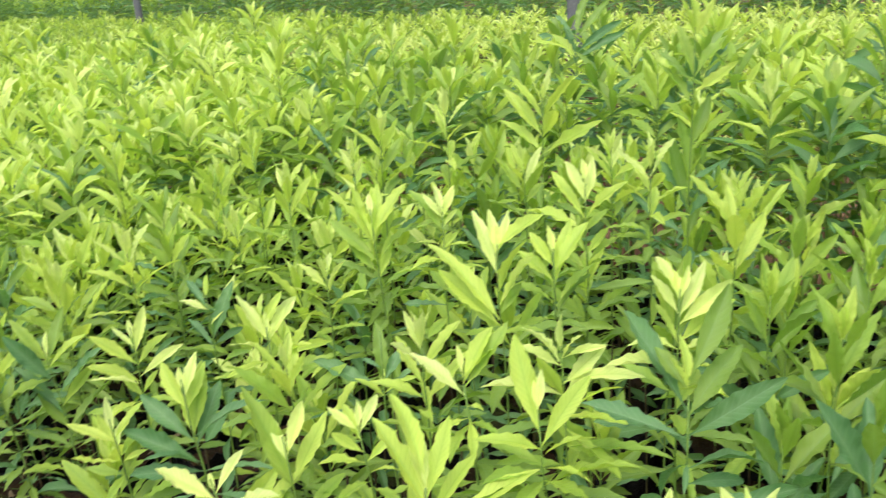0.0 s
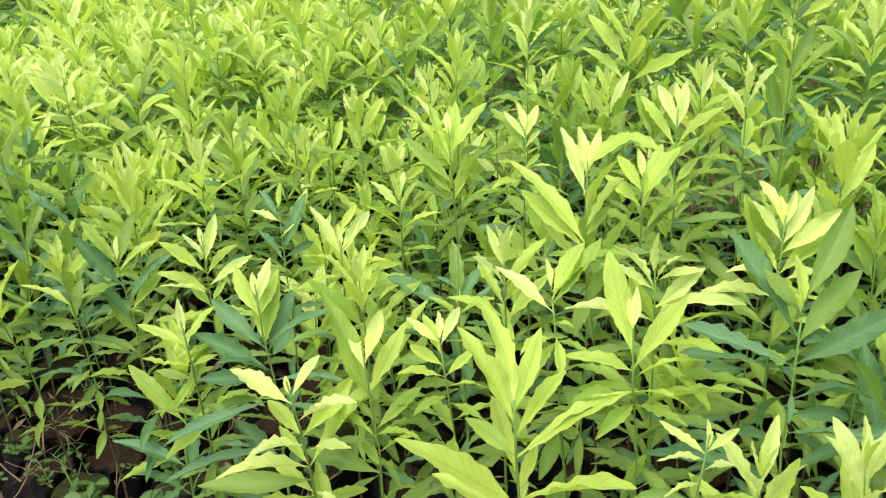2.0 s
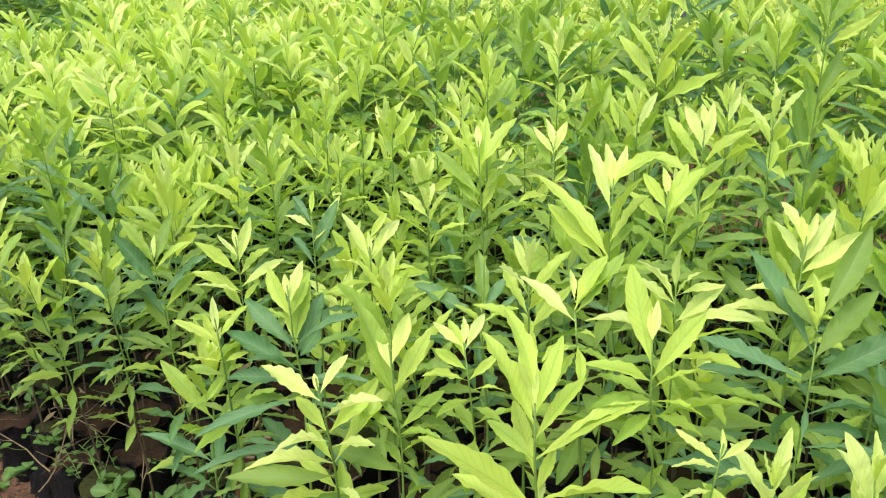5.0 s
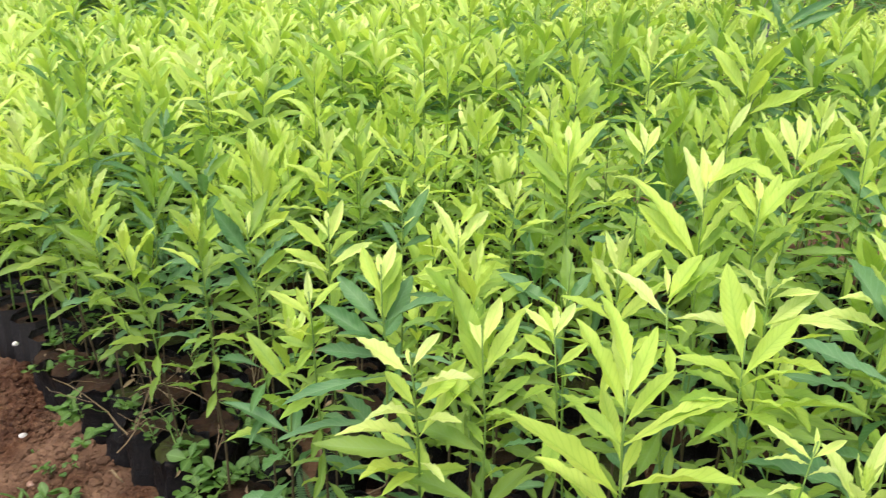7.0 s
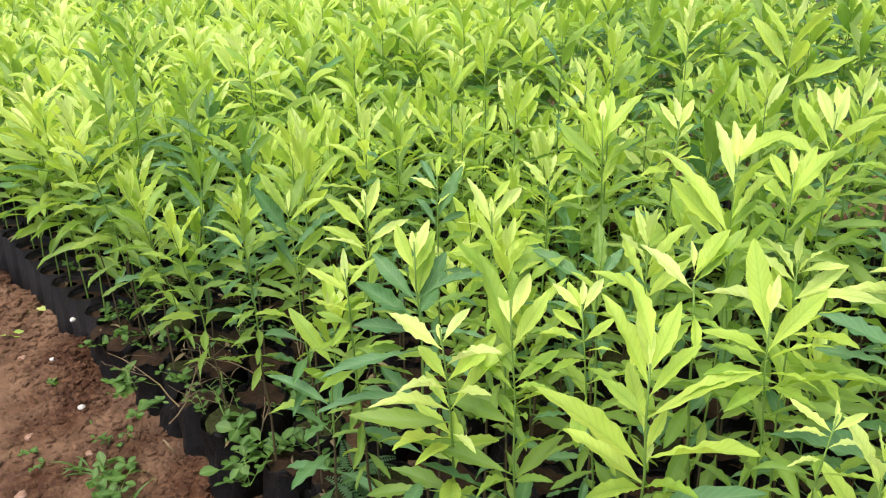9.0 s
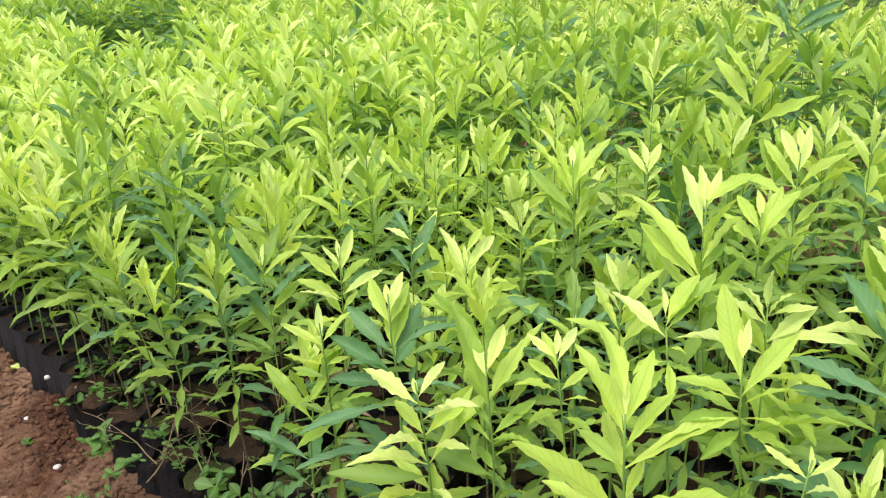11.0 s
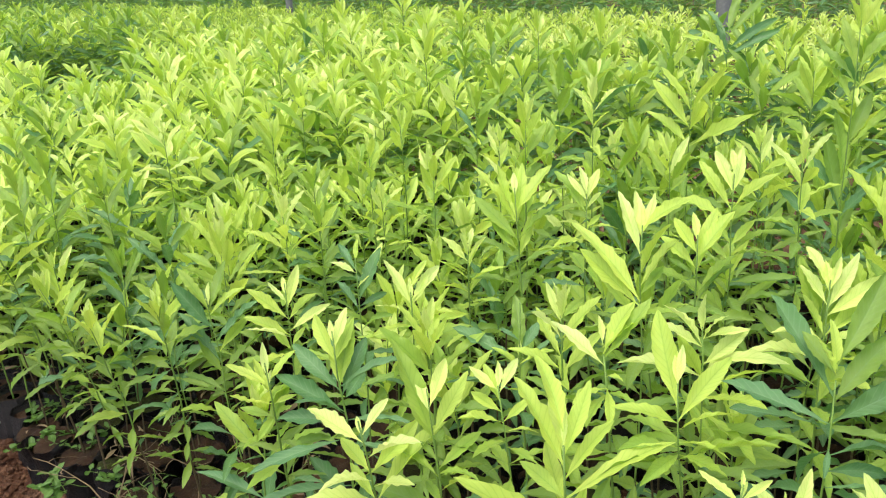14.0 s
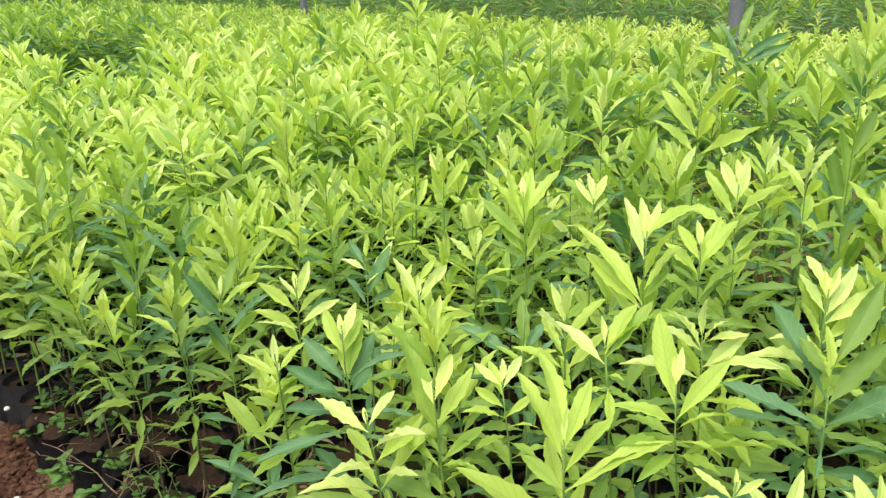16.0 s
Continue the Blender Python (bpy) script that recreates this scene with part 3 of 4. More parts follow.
        (0.056, 18, 51, 0.030, 0, 0), (0.059, 82, 54, 0.060, 2, 0), (0.060, -20, 47, 0.062, 3, 0), (0.066, -43, 29, 0.050, 1, 0), (0.086, 106, 54, 0.072, 4, 0),
        (0.101, -54, 36, 0.066, 4, 0), (0.134, 78, 45, 0.082, 4, 0), (0.148, 83, 54, 0.059, 3, 0), (0.117, -37, 37, 0.055, 1, 0), (0.148, -52, 37, 0.066, 3, 0),
        (0.172, 77, 7, 0.060, 3, 1), (0.176, -80, 9, 0.060, 3, 1), (0.208, 131, 21, 0.060, 2, 1), (0.212, -93, 5, 0.060, 2, 1),
    ),
    "cream_curled": (
        (0.045, 79, 44, 0.049, 0, 1), (0.034, -102, 86, 0.039, 0, 0), (0.039, -131, 50, 0.038, 0, 1), (0.037, -103, 15, 0.039, 0, 1), (0.045, 80, 27, 0.048, 0, 0),
        (0.078, 133, 58, 0.055, 1, 0), (0.063, -103, 44, 0.051, 0, 0), (0.061, -114, 8, 0.070, 0, 1), (0.075, 63, -8, 0.078, 0, 1), (0.074, -61, 31, 0.042, 0, 0),
        (0.097, -127, 35, 0.072, 1, 1), (0.097, -138, 7, 0.062, 1, 1), (0.110, -133, -37, 0.060, 1, 1), (0.130, -120, 1, 0.092, 2, 1),
    ),
    "white_sprig": (
        (0.020, -8, 30, 0.016, 0, 0), (0.028, 36, 6, 0.035, 0, 0), (0.027, -23, 23, 0.016, 0, 0), (0.027, -57, 17, 0.027, 0, 0), (0.032, 116, 12, 0.035, 0, 1),
        (0.041, -143, 33, 0.029, 0, 1), (0.050, 125, 2, 0.029, 0, 1),
    ),
    "lime_wheel": (
        (0.038, 38, 66, 0.035, 0, 0), (0.042, -51, 40, 0.039, 1, 0), (0.048, 83, 27, 0.048, 1, 0), (0.059, 57, 45, 0.040, 1, 0), (0.071, 128, 21, 0.045, 1, 0),
        (0.072, -88, 26, 0.028, 1, 0), (0.088, 78, 0, 0.042, 2, 0), (0.088, 170, -13, 0.040, 2, 1), (0.087, -17, -5, 0.028, 2, 0), (0.114, 153, 9, 0.050, 2, 1),
        (0.121, -122, -3, 0.045, 3, 1),
    ),
    "dark_tower": (
        (0.059, -26, 55, 0.091, 3, 0), (0.073, 45, 41, 0.085, 4, 0), (0.066, -66, 37, 0.110, 3, 0), (0.097, -66, 28, 0.120, 4, 0), (0.097, 106, 13, 0.100, 1, 1),
        (0.108, -76, 22, 0.110, 4, 0), (0.132, 19, 59, 0.100, 4, 0), (0.144, -136, 2, 0.090, 4, 1), (0.159, 117, 1, 0.090, 4, 1), (0.106, 51, 36, 0.075, 1, 0),
        (0.171, -132, -12, 0.080, 3, 1), (0.177, 106, -23, 0.080, 3, 1),
    ),
    "green_tower": (
        (0.041, 16, 80, 0.064, 1, 0), (0.043, 45, 68, 0.049, 1, 0), (0.043, -107, 60, 0.054, 1, 0), (0.093, 23, 60, 0.070, 2, 0), (0.093, -80, 49, 0.062, 2, 0),
        (0.105, 42, 40, 0.066, 3, 0), (0.131, 52, 48, 0.070, 2, 0), (0.114, -107, 36, 0.063, 1, 0), (0.150, 52, 27, 0.052, 2, 0), (0.185, -55, 59, 0.068, 3, 0),
        (0.189, -107, 45, 0.066, 2, 0), (0.232, 13, 68, 0.083, 2, 0), (0.271, 28, 68, 0.099, 3, 0), (0.274, 48, 56, 0.072, 4, 0), (0.230, -119, 32, 0.053, 4, 0),
        (0.284, -107, 53, 0.056, 4, 0), (0.311, 62, 33, 0.090, 4, 0), (0.315, -46, 59, 0.061, 3, 0),
    ),
}
# x, y, height of the tip, leaf length, kind, and for some the way that they face and their habit
FRONT_ROW = [
    (-0.214, 0.585, 0.605, 0.078, "P", 105, "pale_ladder"), (-0.160, 0.620, 0.625, 0.084, "M", 95, "green_ladder"), (-0.040, 0.535, 0.628, 0.090, "Y", 80, "broad_lime"),
    (0.086, 0.495, 0.612, 0.040, "P", 90, "white_sprig"), (0.178, 0.490, 0.600, 0.062, "P"), (0.122, 0.505, 0.580, 0.060, "P"),
    (0.050, 0.610, 0.640, 0.075, "Y", 90, "lime_star"), (0.080, 0.700, 0.648, 0.072, "P", 80, "cream_curled"), (-0.009, 0.650, 0.640, 0.065, "Y", 90, "yellow_sprawl"),
    (-0.101, 0.641, 0.610, 0.060, "P", 90, "pale_bud"), (0.16, 0.575, 0.671, 0.098, "D", 92, "broad_dark"), (0.196, 0.740, 0.680, 0.075, "P", 60, "cream_star"),
    (0.255, 0.630, 0.590, 0.085, "D"), (0.290, 0.550, 0.640, 0.085, "D"), (0.330, 0.700, 0.645, 0.090, "G"),
]
SECOND_ROWS = [
    (-0.278, 0.741, 0.622, 0.084, "D", 70, "blue_dark"), (-0.198, 0.833, 0.580, 0.070, "Y"), (-0.222, 0.872, 0.605, 0.062, "P", 90, "cream_cross"),
    (-0.300, 0.927, 0.628, 0.066, "D", 90, "dark_cross"), (-0.386, 0.906, 0.602, 0.066, "P", 90, "pale_spread"), (-0.490, 0.900, 0.605, 0.075, "D", 80, "dark_pagoda"),
    (-0.545, 0.880, 0.575, 0.055, "Y"), (-0.093, 0.832, 0.615, 0.075, "D", 90, "dark_frond"), (-0.046, 0.746, 0.640, 0.060, "P"),
    (0.034, 0.825, 0.708, 0.084, "Y", 100, "lime_vee_tall"), (0.097, 0.894, 0.670, 0.070, "Y", 90, "lime_basket"), (0.285, 0.858, 0.715, 0.074, "Y", 80, "lime_vee"),
    (0.295, 0.782, 0.650, 0.075, "G"), (0.150, 1.000, 0.712, 0.074, "Y", 95, "lime_tier"), (-0.022, 0.980, 0.690, 0.060, "P", 90, "cream_crown"),
    (-0.176, 1.035, 0.605, 0.050, "P"), (-0.115, 1.043, 0.687, 0.078, "Y", 85, "lime_fork"),
    (-0.352, 0.731, 0.578, 0.055, "Y", 90, "lime_wheel"),
]
MIDDLE_ROWS = [
    (0.086, 1.120, 0.705, 0.055, "Y"), (0.133, 1.313, 0.765, 0.085, "P", 100, "lime_vee"), (0.217, 1.206, 0.700, 0.060, "P"),
    (0.235, 1.041, 0.722, 0.055, "P"), (0.310, 1.130, 0.875, 0.085, "G", 70, "green_tower"), (-0.013, 1.245, 0.765, 0.058, "P"),
    (-0.117, 1.323, 0.725, 0.078, "Y"), (-0.150, 1.228, 0.700, 0.050, "P"), (-0.330, 1.370, 0.705, 0.062, "Y"),
    (-0.366, 1.290, 0.680, 0.066, "Y"), (-0.261, 1.274, 0.650, 0.070, "Y"), (-0.337, 1.230, 0.620, 0.050, "P"),
    (-0.471, 1.312, 0.630, 0.075, "G"), (-0.440, 1.070, 0.650, 0.062, "P"), (-0.430, 1.200, 0.600, 0.070, "G"),
    (0.486, 1.335, 0.755, 0.065, "P"), (-0.068, 1.360, 0.780, 0.080, "G"), (-0.212, 1.444, 0.735, 0.080, "G"),
]
LEFT_ROWS = [
    (-0.592, 1.164, 0.600, 0.072, "Y"), (-0.506, 1.000, 0.625, 0.072, "Y"), (-0.690, 1.200, 0.580, 0.080, "D"),
    (-0.765, 1.390, 0.692, 0.066, "P", 100, "cream_curl"), (-0.868, 1.340, 0.630, 0.085, "G"), (-0.866, 1.412, 0.625, 0.085, "D", 70, "dark_spire"),
    (-0.951, 1.223, 0.650, 0.085, "G"), (-1.000, 1.380, 0.650, 0.085, "G"), (-0.930, 1.080, 0.625, 0.080, "P"),
    (-0.780, 0.980, 0.560, 0.070, "Y"), (-0.700, 0.960, 0.520, 0.065, "Y"), (-0.589, 1.461, 0.675, 0.080, "Y"),
    (-1.098, 1.501, 0.575, 0.085, "Y"), (-0.850, 1.130, 0.540, 0.072, "Y"), (-0.640, 1.080, 0.530, 0.070, "G"),
    (-1.050, 1.230, 0.540, 0.072, "Y"),
]
BACK_ROWS = [
    (-1.382, 1.981, 0.645, 0.085, "P"), (-1.300, 1.870, 0.630, 0.110, "D", 95, "dark_spire"), (-1.310, 2.067, 0.630, 0.080, "P"),
    (-1.000, 2.140, 0.660, 0.110, "Y", 100, "lime_vee"), (-1.206, 2.171, 0.610, 0.085, "Y"), (-1.399, 2.330, 0.630, 0.090, "Y"),
    (-1.402, 2.741, 0.690, 0.085, "Y"), (-0.452, 1.755, 0.750, 0.088, "Y"), (-0.596, 2.942, 0.730, 0.085, "Y"),
    (-0.265, 2.227, 0.770, 0.100, "G"), (-0.134, 2.031, 0.800, 0.070, "Y"), (0.152, 1.881, 0.765, 0.090, "G"),
    (0.379, 1.851, 0.755, 0.085, "Y"), (0.351, 1.500, 0.760, 0.080, "Y"), (0.270, 1.900, 0.820, 0.095, "D", 75, "dark_tower"),
    (0.010, 2.149, 0.800, 0.090, "Y"), (-0.874, 3.030, 0.812, 0.100, "Y"), (-1.028, 3.079, 0.772, 0.100, "Y"),
    (-0.695, 2.901, 0.736, 0.085, "Y"), (-1.261, 3.308, 0.733, 0.090, "P"), (-1.450, 3.444, 0.726, 0.090, "Y"),
    (-1.704, 3.381, 0.643, 0.100, "P"), (-2.161, 3.894, 0.677, 0.100, "Y"),
]
MARKED = FRONT_ROW + SECOND_ROWS + MIDDLE_ROWS + LEFT_ROWS + BACK_ROWS


def settled(places, gap, edge):
    """Places moved apart until no two bags overlap and none stands outside the bed."""
    p = np.array(places)
    for _ in range(200):
        d = p[:, None] - p[None]
        far = np.linalg.norm(d, axis=-1) + np.eye(len(p))
        push = np.where(far < gap, (gap - far) / far * 0.5, 0.0)
        np.fill_diagonal(push, 0)
        p = p + (d * push[..., None]).sum(1) * 0.7
        out = edge - p @ np.array(INTO)
        p = p + np.maximum(out, 0)[:, None] * np.array(INTO)
    return p


bases = settled([(x, y) for x, y, *_ in MARKED], 0.084, EDGE + 0.045)


def canopy(x, y):
    into = INTO.x * x + INTO.y * y
    return 0.575 + (0.04 if x > -0.2 else 0.075) * min(1.0, max(0.0, (into - 1.0) / 0.8)) + 0.075 * min(1.0, max(0.0, (into - 0.4) / 0.7)) + 0.045 * max(-1.0, min(1.0, x + 0.2))


def in_stretch(x, y):
    """The stretch of the beds that is planted here."""
    return -1.15 * y - 0.7 < x < 0.62 * y + 1.0


def in_void(x, y):
    """A gap in the bed's far part, where nothing stands."""
    into, along = INTO.x * x + INTO.y * y, ALONG.x * x + ALONG.y * y
    return 1.22 < into < 1.72 and -4.15 < along < -3.10


rng = random.Random(21)
filler = []
step = 0.092
for i in range(-96, 34):
    for j in range(0, 20):
        a, b = i * step + (j % 2) * step / 2, EDGE + 0.045 + j * step * 0.866
        x, y = spot(a, b)
        x, y = x + rng.uniform(-0.006, 0.006), y + rng.uniform(-0.006, 0.006)
        if np.min((bases[:, 0] - x) ** 2 + (bases[:, 1] - y) ** 2) < 0.072 ** 2 or in_void(x, y) or not in_stretch(x, y):
            continue
        filler.append((x, y, j))

nearby = sorted(filler, key=lambda f: (f[0] + 0.25) ** 2 + (f[1] - 0.95) ** 2)
CLOSE = 112
seed = 100
for (x, y, z, length, tone, *more), (bx, by) in zip(MARKED, bases):
    seed += 1
    facing = more[0] if more else 100 + (seed * 37) % 70 - 35 if seed % 3 else None
    seedling(random.Random(seed), (bx, by), (x, y, z), length, tone, facing, bare=0.30 if x < -0.46 and y < 1.3 else 0.10,
             mossy=seed % 3 == 0, habit=HABITS.get(more[1], ()) if len(more) > 1 else (), leafed=LEAFED.get(more[1], ()) if len(more) > 1 else ())
for n, (x, y, j) in enumerate(nearby[:CLOSE]):
    r = random.Random(1000 + n)
    tip = canopy(x, y) - r.uniform(0.04, 0.17)
    # for x > 0.02 darker leaf kinds stand in for shade low in the bed
    tone = r.choices("PYGDM", (0.4, 3, 5, 2.5, 2.5) if x > 0.02 else (2.5, 6, 2.5, 0.6, 1))[0]
    seedling(r, (x, y), (x + r.uniform(-0.03, 0.03), y + r.uniform(-0.03, 0.03), tip), r.uniform(0.078, 0.098), tone,
             bare=0.30 if x < -0.42 and INTO.x * x + INTO.y * y < 0.75 else 0.08, mossy=r.random() < 0.35 or (x + 1.11) ** 2 + (y - 1.296) ** 2 < 0.003)


# ---------------------------------------------------------------- the many behind, joined
def joined_seedlings(name, plans, bags, label, rows=8, cols=2):
    """Many seedlings as one mesh: leaves, stems and, where wanted, bags."""
    r = random.Random(5)
    shapes = []
    for k in range(8):
        v, f, uv = blade(rows, cols, r, r.uniform(0.104, 0.132), r.uniform(0.3, 0.8), r.uniform(0.0, 0.7), 0.25)
        shapes.append((np.array(v), np.array(f), np.array(uv)))
    verts, faces, uvs, slots, count = [], [], [], [], 0
    for points, leaves, base in plans:
        for place, yaw, rise, roll, size, kind, pick in leaves:
            v, f, uv = shapes[r.randrange(8)]
            m = np.array(leaf_matrix(place, yaw, rise, roll, size))
            verts.append(v @ m[:3, :3].T + m[:3, 3])
            faces.append(f + count)
            uvs.append(uv)
            slots += [kind] * len(f)
            count += len(v)
        tv, tf = tube(points[::3], [0.0022, 0.0018, 0.0014, 0.001] if bags else [0.0012, 0.001, 0.0008, 0.0006], 4)
        verts.append(np.array(tv))
        faces.append(np.array(tf[:-1]) + count)
        uvs.append(np.full((len(tv), 2), 0.2))
        slots += [5] * (len(tf) - 1)
        count += len(tv)
        if bags:
            ring = []
            for h, rad in ((0.0, 0.9), (0.03, 1.0), (0.15, 0.97), (0.135, 0.94), (0.14, 0.3)):
                ring += [(base[0] + BAG_R * rad * math.cos(s * math.pi / 4), base[1] + BAG_R * rad * math.sin(s * math.pi / 4), h) for s in range(8)]
            f = [(q * 8 + s, q * 8 + (s + 1) % 8, q * 8 + 8 + (s + 1) % 8, q * 8 + 8 + s) for q in range(4) for s in range(8)]
            verts.append(np.array(ring))
            faces.append(np.array(f) + count)
            uvs.append(np.full((len(ring), 2), 0.2))
            slots += [6] * 24 + [7] * 8
            count += len(ring)
    data = smooth_mesh(name, np.concatenate(verts).tolist(), np.concatenate(faces).tolist(), [*LEAF_KINDS, STEM_GREEN, PLASTIC, POT_SOIL],
                       np.concatenate(uvs), slots)
    return tagged(new(name, data), label, "seedlings", kind="stuff")


plans = []
for n, (x, y, j) in enumerate(nearby[CLOSE:]):
    r = random.Random(5000 + n)
    tip = canopy(x, y) + r.gauss(0.0, 0.045)
    across, beyond = ALONG.x * x + ALONG.y * y < -3.6, INTO.x * x + INTO.y * y > 1.2
    if across and beyond:
        tip += 0.04
    # for x > -0.3 the dark leaf kinds put the right side's shade into colour
    tone = r.choices("PYGD", (0.2, 1.2, 5.0, 5.0) if across and beyond else (0.3, 2.0, 4.0, 4.5) if x > -0.3 else (3.0, 6.0, 2.0, 1.2))[0]
    top = (x + r.uniform(-0.03, 0.03), y + r.uniform(-0.03, 0.03), tip)
    plans.append((*seedling_plan(r, (x, y), top, r.uniform(0.085, 0.110), tone, spread=1.12, bare=0.2, dense=0.8), (x, y)))
joined_seedlings("seedling_bed", plans, True, "dense bed of yellow-green seedlings in black bags", 7)

# younger, smaller seedlings beyond the bed
rng = random.Random(77)
plans = []
for i in range(-110, 45):
    for j in range(0, 32):
        x, y = spot(i * 0.105 + (j % 2) * 0.052, 2.2 + j * 0.1)
        if y < 1.5 or not in_stretch(x, y):
            continue
        x, y = x + rng.uniform(-0.02, 0.02), y + rng.uniform(-0.02, 0.02)
        tip = rng.gauss(0.48, 0.035)
        pale = ALONG.x * x + ALONG.y * y > -3.9 + rng.gauss(0, 0.25)
        plans.append((*seedling_plan(rng, (x, y), (x, y, tip), rng.uniform(0.055, 0.08), rng.choices("PYG", (4, 4, 1) if pale else (0.3, 2, 5))[0], bare=0.6), (x, y)))
joined_seedlings("young_seedling_bed", plans, False, "distant bed of small pale yellow-green seedlings", 3, 2)

# taller dark bed behind them
plans = []
for i in range(-140, 50):
    for j in range(0, 13):
        x, y = spot(i * 0.14 + rng.uniform(-0.06, 0.06), 5.45 + j * 0.17 + rng.uniform(-0.07, 0.07))
        if not in_stretch(x, y):
            continue
        tip = rng.uniform(0.66, 0.95)
        plans.append((*seedling_plan(rng, (x, y), (x, y, tip), rng.uniform(0.11, 0.14), rng.choice("GGDM"), bare=0.05), (x, y)))
joined_seedlings("dark_seedling_bed", plans, False, "distant bed of taller dark green seedlings", 3, 2)


# ---------------------------------------------------------------- posts
def post(x, y, height, radius, label):
    points = [(x, y, -0.05), (x, y, height * 0.5), (x, y, height)]
    verts, faces = tube(points, [radius, radius, radius * 0.98], 14)
    ob = new("post", smooth_mesh("post", verts, faces, [POST_GREY]))
    return tagged(ob, label, "post", "posts of the nursery")


post(0.575, 4.1, 2.6, 0.034, "weathered grey round post standing behind the beds")
post(-2.91, 8.47, 2.6, 0.034, "weathered grey round post standing behind the beds")


# ---------------------------------------------------------------- weeds, litter and stones
rng = random.Random(303)
ROUND, FRONDLET = [], []
for k in range(4):
    v, f, uv = blade(8, 4, rng, rng.uniform(0.26, 0.34), 0.15, 0.2, 0.05, 0.56)
    ROUND.append(smooth_mesh("leaf", v, f, [WEED], uv))
    v, f, uv = blade(8, 2, rng, 0.05, 0.3, rng.uniform(0.5, 1.1), 0.05, 0.4)
    FRONDLET.append(smooth_mesh("leaf", v, f, [WEED], uv))


def weed(x, y, z, spread, stems, leaf, seed, label):
    """A low weed: thin wiry stems that carry pairs of small round leaves."""
    r = random.Random(seed)
    root = tagged(new("weed"), label, "weed", "weeds in the bags")
    root.location = (x, y, z)
    for _ in range(stems):
        a, out, up = r.uniform(0, 6.28), spread * r.uniform(0.4, 1.0), spread * r.uniform(0.4, 1.1)
        pts = [Vector((math.cos(a) * out * t, math.sin(a) * out * t, up * (t - 0.35 * t * t) - 0.004)) for t in (0, 0.25, 0.5, 0.75, 1.0)]
        v, f = tube(pts, [0.0009, 0.0008, 0.0008, 0.0007, 0.0005], 4)
        mesh_part("stem", smooth_mesh("stem", v, f, [STEM_GREEN]), root)
        for p in pts[1:]:
            turn = r.uniform(0, 6.28)
            for k in range(2 if p is not pts[4] else 3):
                ob = mesh_part("leaf", r.choice(ROUND), root)
                ob.matrix_local = leaf_matrix(p, turn + k * math.pi + r.uniform(-0.5, 0.5), r.uniform(-0.1, 0.7), r.uniform(-0.4, 0.4), leaf * r.uniform(0.6, 1.2))
    return root


WEED_SPOTS = [
    (-0.648, 0.967, 0.055, 2, 0.030),
    (-0.866, 1.067, 0.055, 3, 0.024), (-0.977, 1.227, 0.060, 3, 0.022), (-0.822, 1.010, 0.045, 2, 0.022), (-0.598, 0.920, 0.050, 3, 0.026),
    (-0.566, 0.873, 0.055, 3, 0.024), (-0.563, 0.943, 0.050, 2, 0.022), (-0.791, 1.104, 0.070, 3, 0.018), (-0.998, 1.193, 0.050, 2, 0.020),
    (-0.592, 1.097, 0.045, 2, 0.022), (-0.515, 1.039, 0.050, 3, 0.022), (-0.640, 1.010, 0.070, 3, 0.015), (-0.895, 1.184, 0.060, 3, 0.018),
    (-1.050, 1.330, 0.060, 2, 0.018), (-1.240, 1.480, 0.050, 2, 0.018), (-1.300, 1.700, 0.060, 3, 0.022),
]
for n, (x, y, spread, stems, leaf) in enumerate(WEED_SPOTS):
    weed(x, y, SOIL, spread, stems, leaf, 900 + n, "low clover-like weed with round leaves growing among bags")


r = random.Random(640)
for n in range(20):
    x, y = spot(r.uniform(-1.75, -0.85), EDGE + r.uniform(0.02, 0.32))
    weed(x, y, SOIL, r.uniform(0.04, 0.08), r.choice((1, 2, 2)), r.uniform(0.012, 0.020), 1200 + n, "thin sprawling weed with small leaves among bags")


for n, (x, y) in enumerate(((-0.880, 0.955), (-0.845, 0.925), (-0.860, 0.900))):
    weed(x, y, ground_height(x, y), 0.060, 3, 0.024, 970 + n, "dark broad-leaved weed clump on bare earth beside bags")


def grass_tuft(x, y, blades, size, seed, label):
    r = random.Random(seed)
    root = tagged(new("grass_tuft"), label, "weed", "weeds on the path")
    root.location = (x, y, ground_height(x, y) - 0.003)
    for _ in range(blades):
        ob = mesh_part("blade", r.choice(FRONDLET), root)
        ob.matrix_local = leaf_matrix(Vector((r.uniform(-0.012, 0.012), r.uniform(-0.012, 0.012), 0)), r.uniform(0, 6.28), r.uniform(0.15, 1.0),
                                      r.uniform(-0.6, 0.6), size * r.uniform(0.5, 1.1))
    return root


grass_tuft(-0.886, 0.985, 6, 0.07, 71, "tuft of dark green grass on bare earth beside bags")
grass_tuft(-0.955, 1.010, 12, 0.06, 72, "small tuft of green grass on bare earth")
grass_tuft(-0.830, 0.930, 8, 0.07, 73, "tuft of dark green grass on bare earth beside bags")
for n, (x, y, spread, leaf) in enumerate(((-0.900, 0.985, 0.065, 0.026), (-0.930, 1.060, 0.040, 0.018))):
    weed(x, y, ground_height(x, y), spread, 2, leaf, 985 + n, "dark broad-leaved weed clump on bare earth beside bags")
for n, (x, y) in enumerate(((-1.045, 1.005), (-1.155, 1.219), (-1.010, 1.120), (-1.090, 1.040))):
    weed(x, y, ground_height(x, y), 0.018, 2, 0.014, 950 + n, "tiny round-leaved weed sprouting from bare earth")


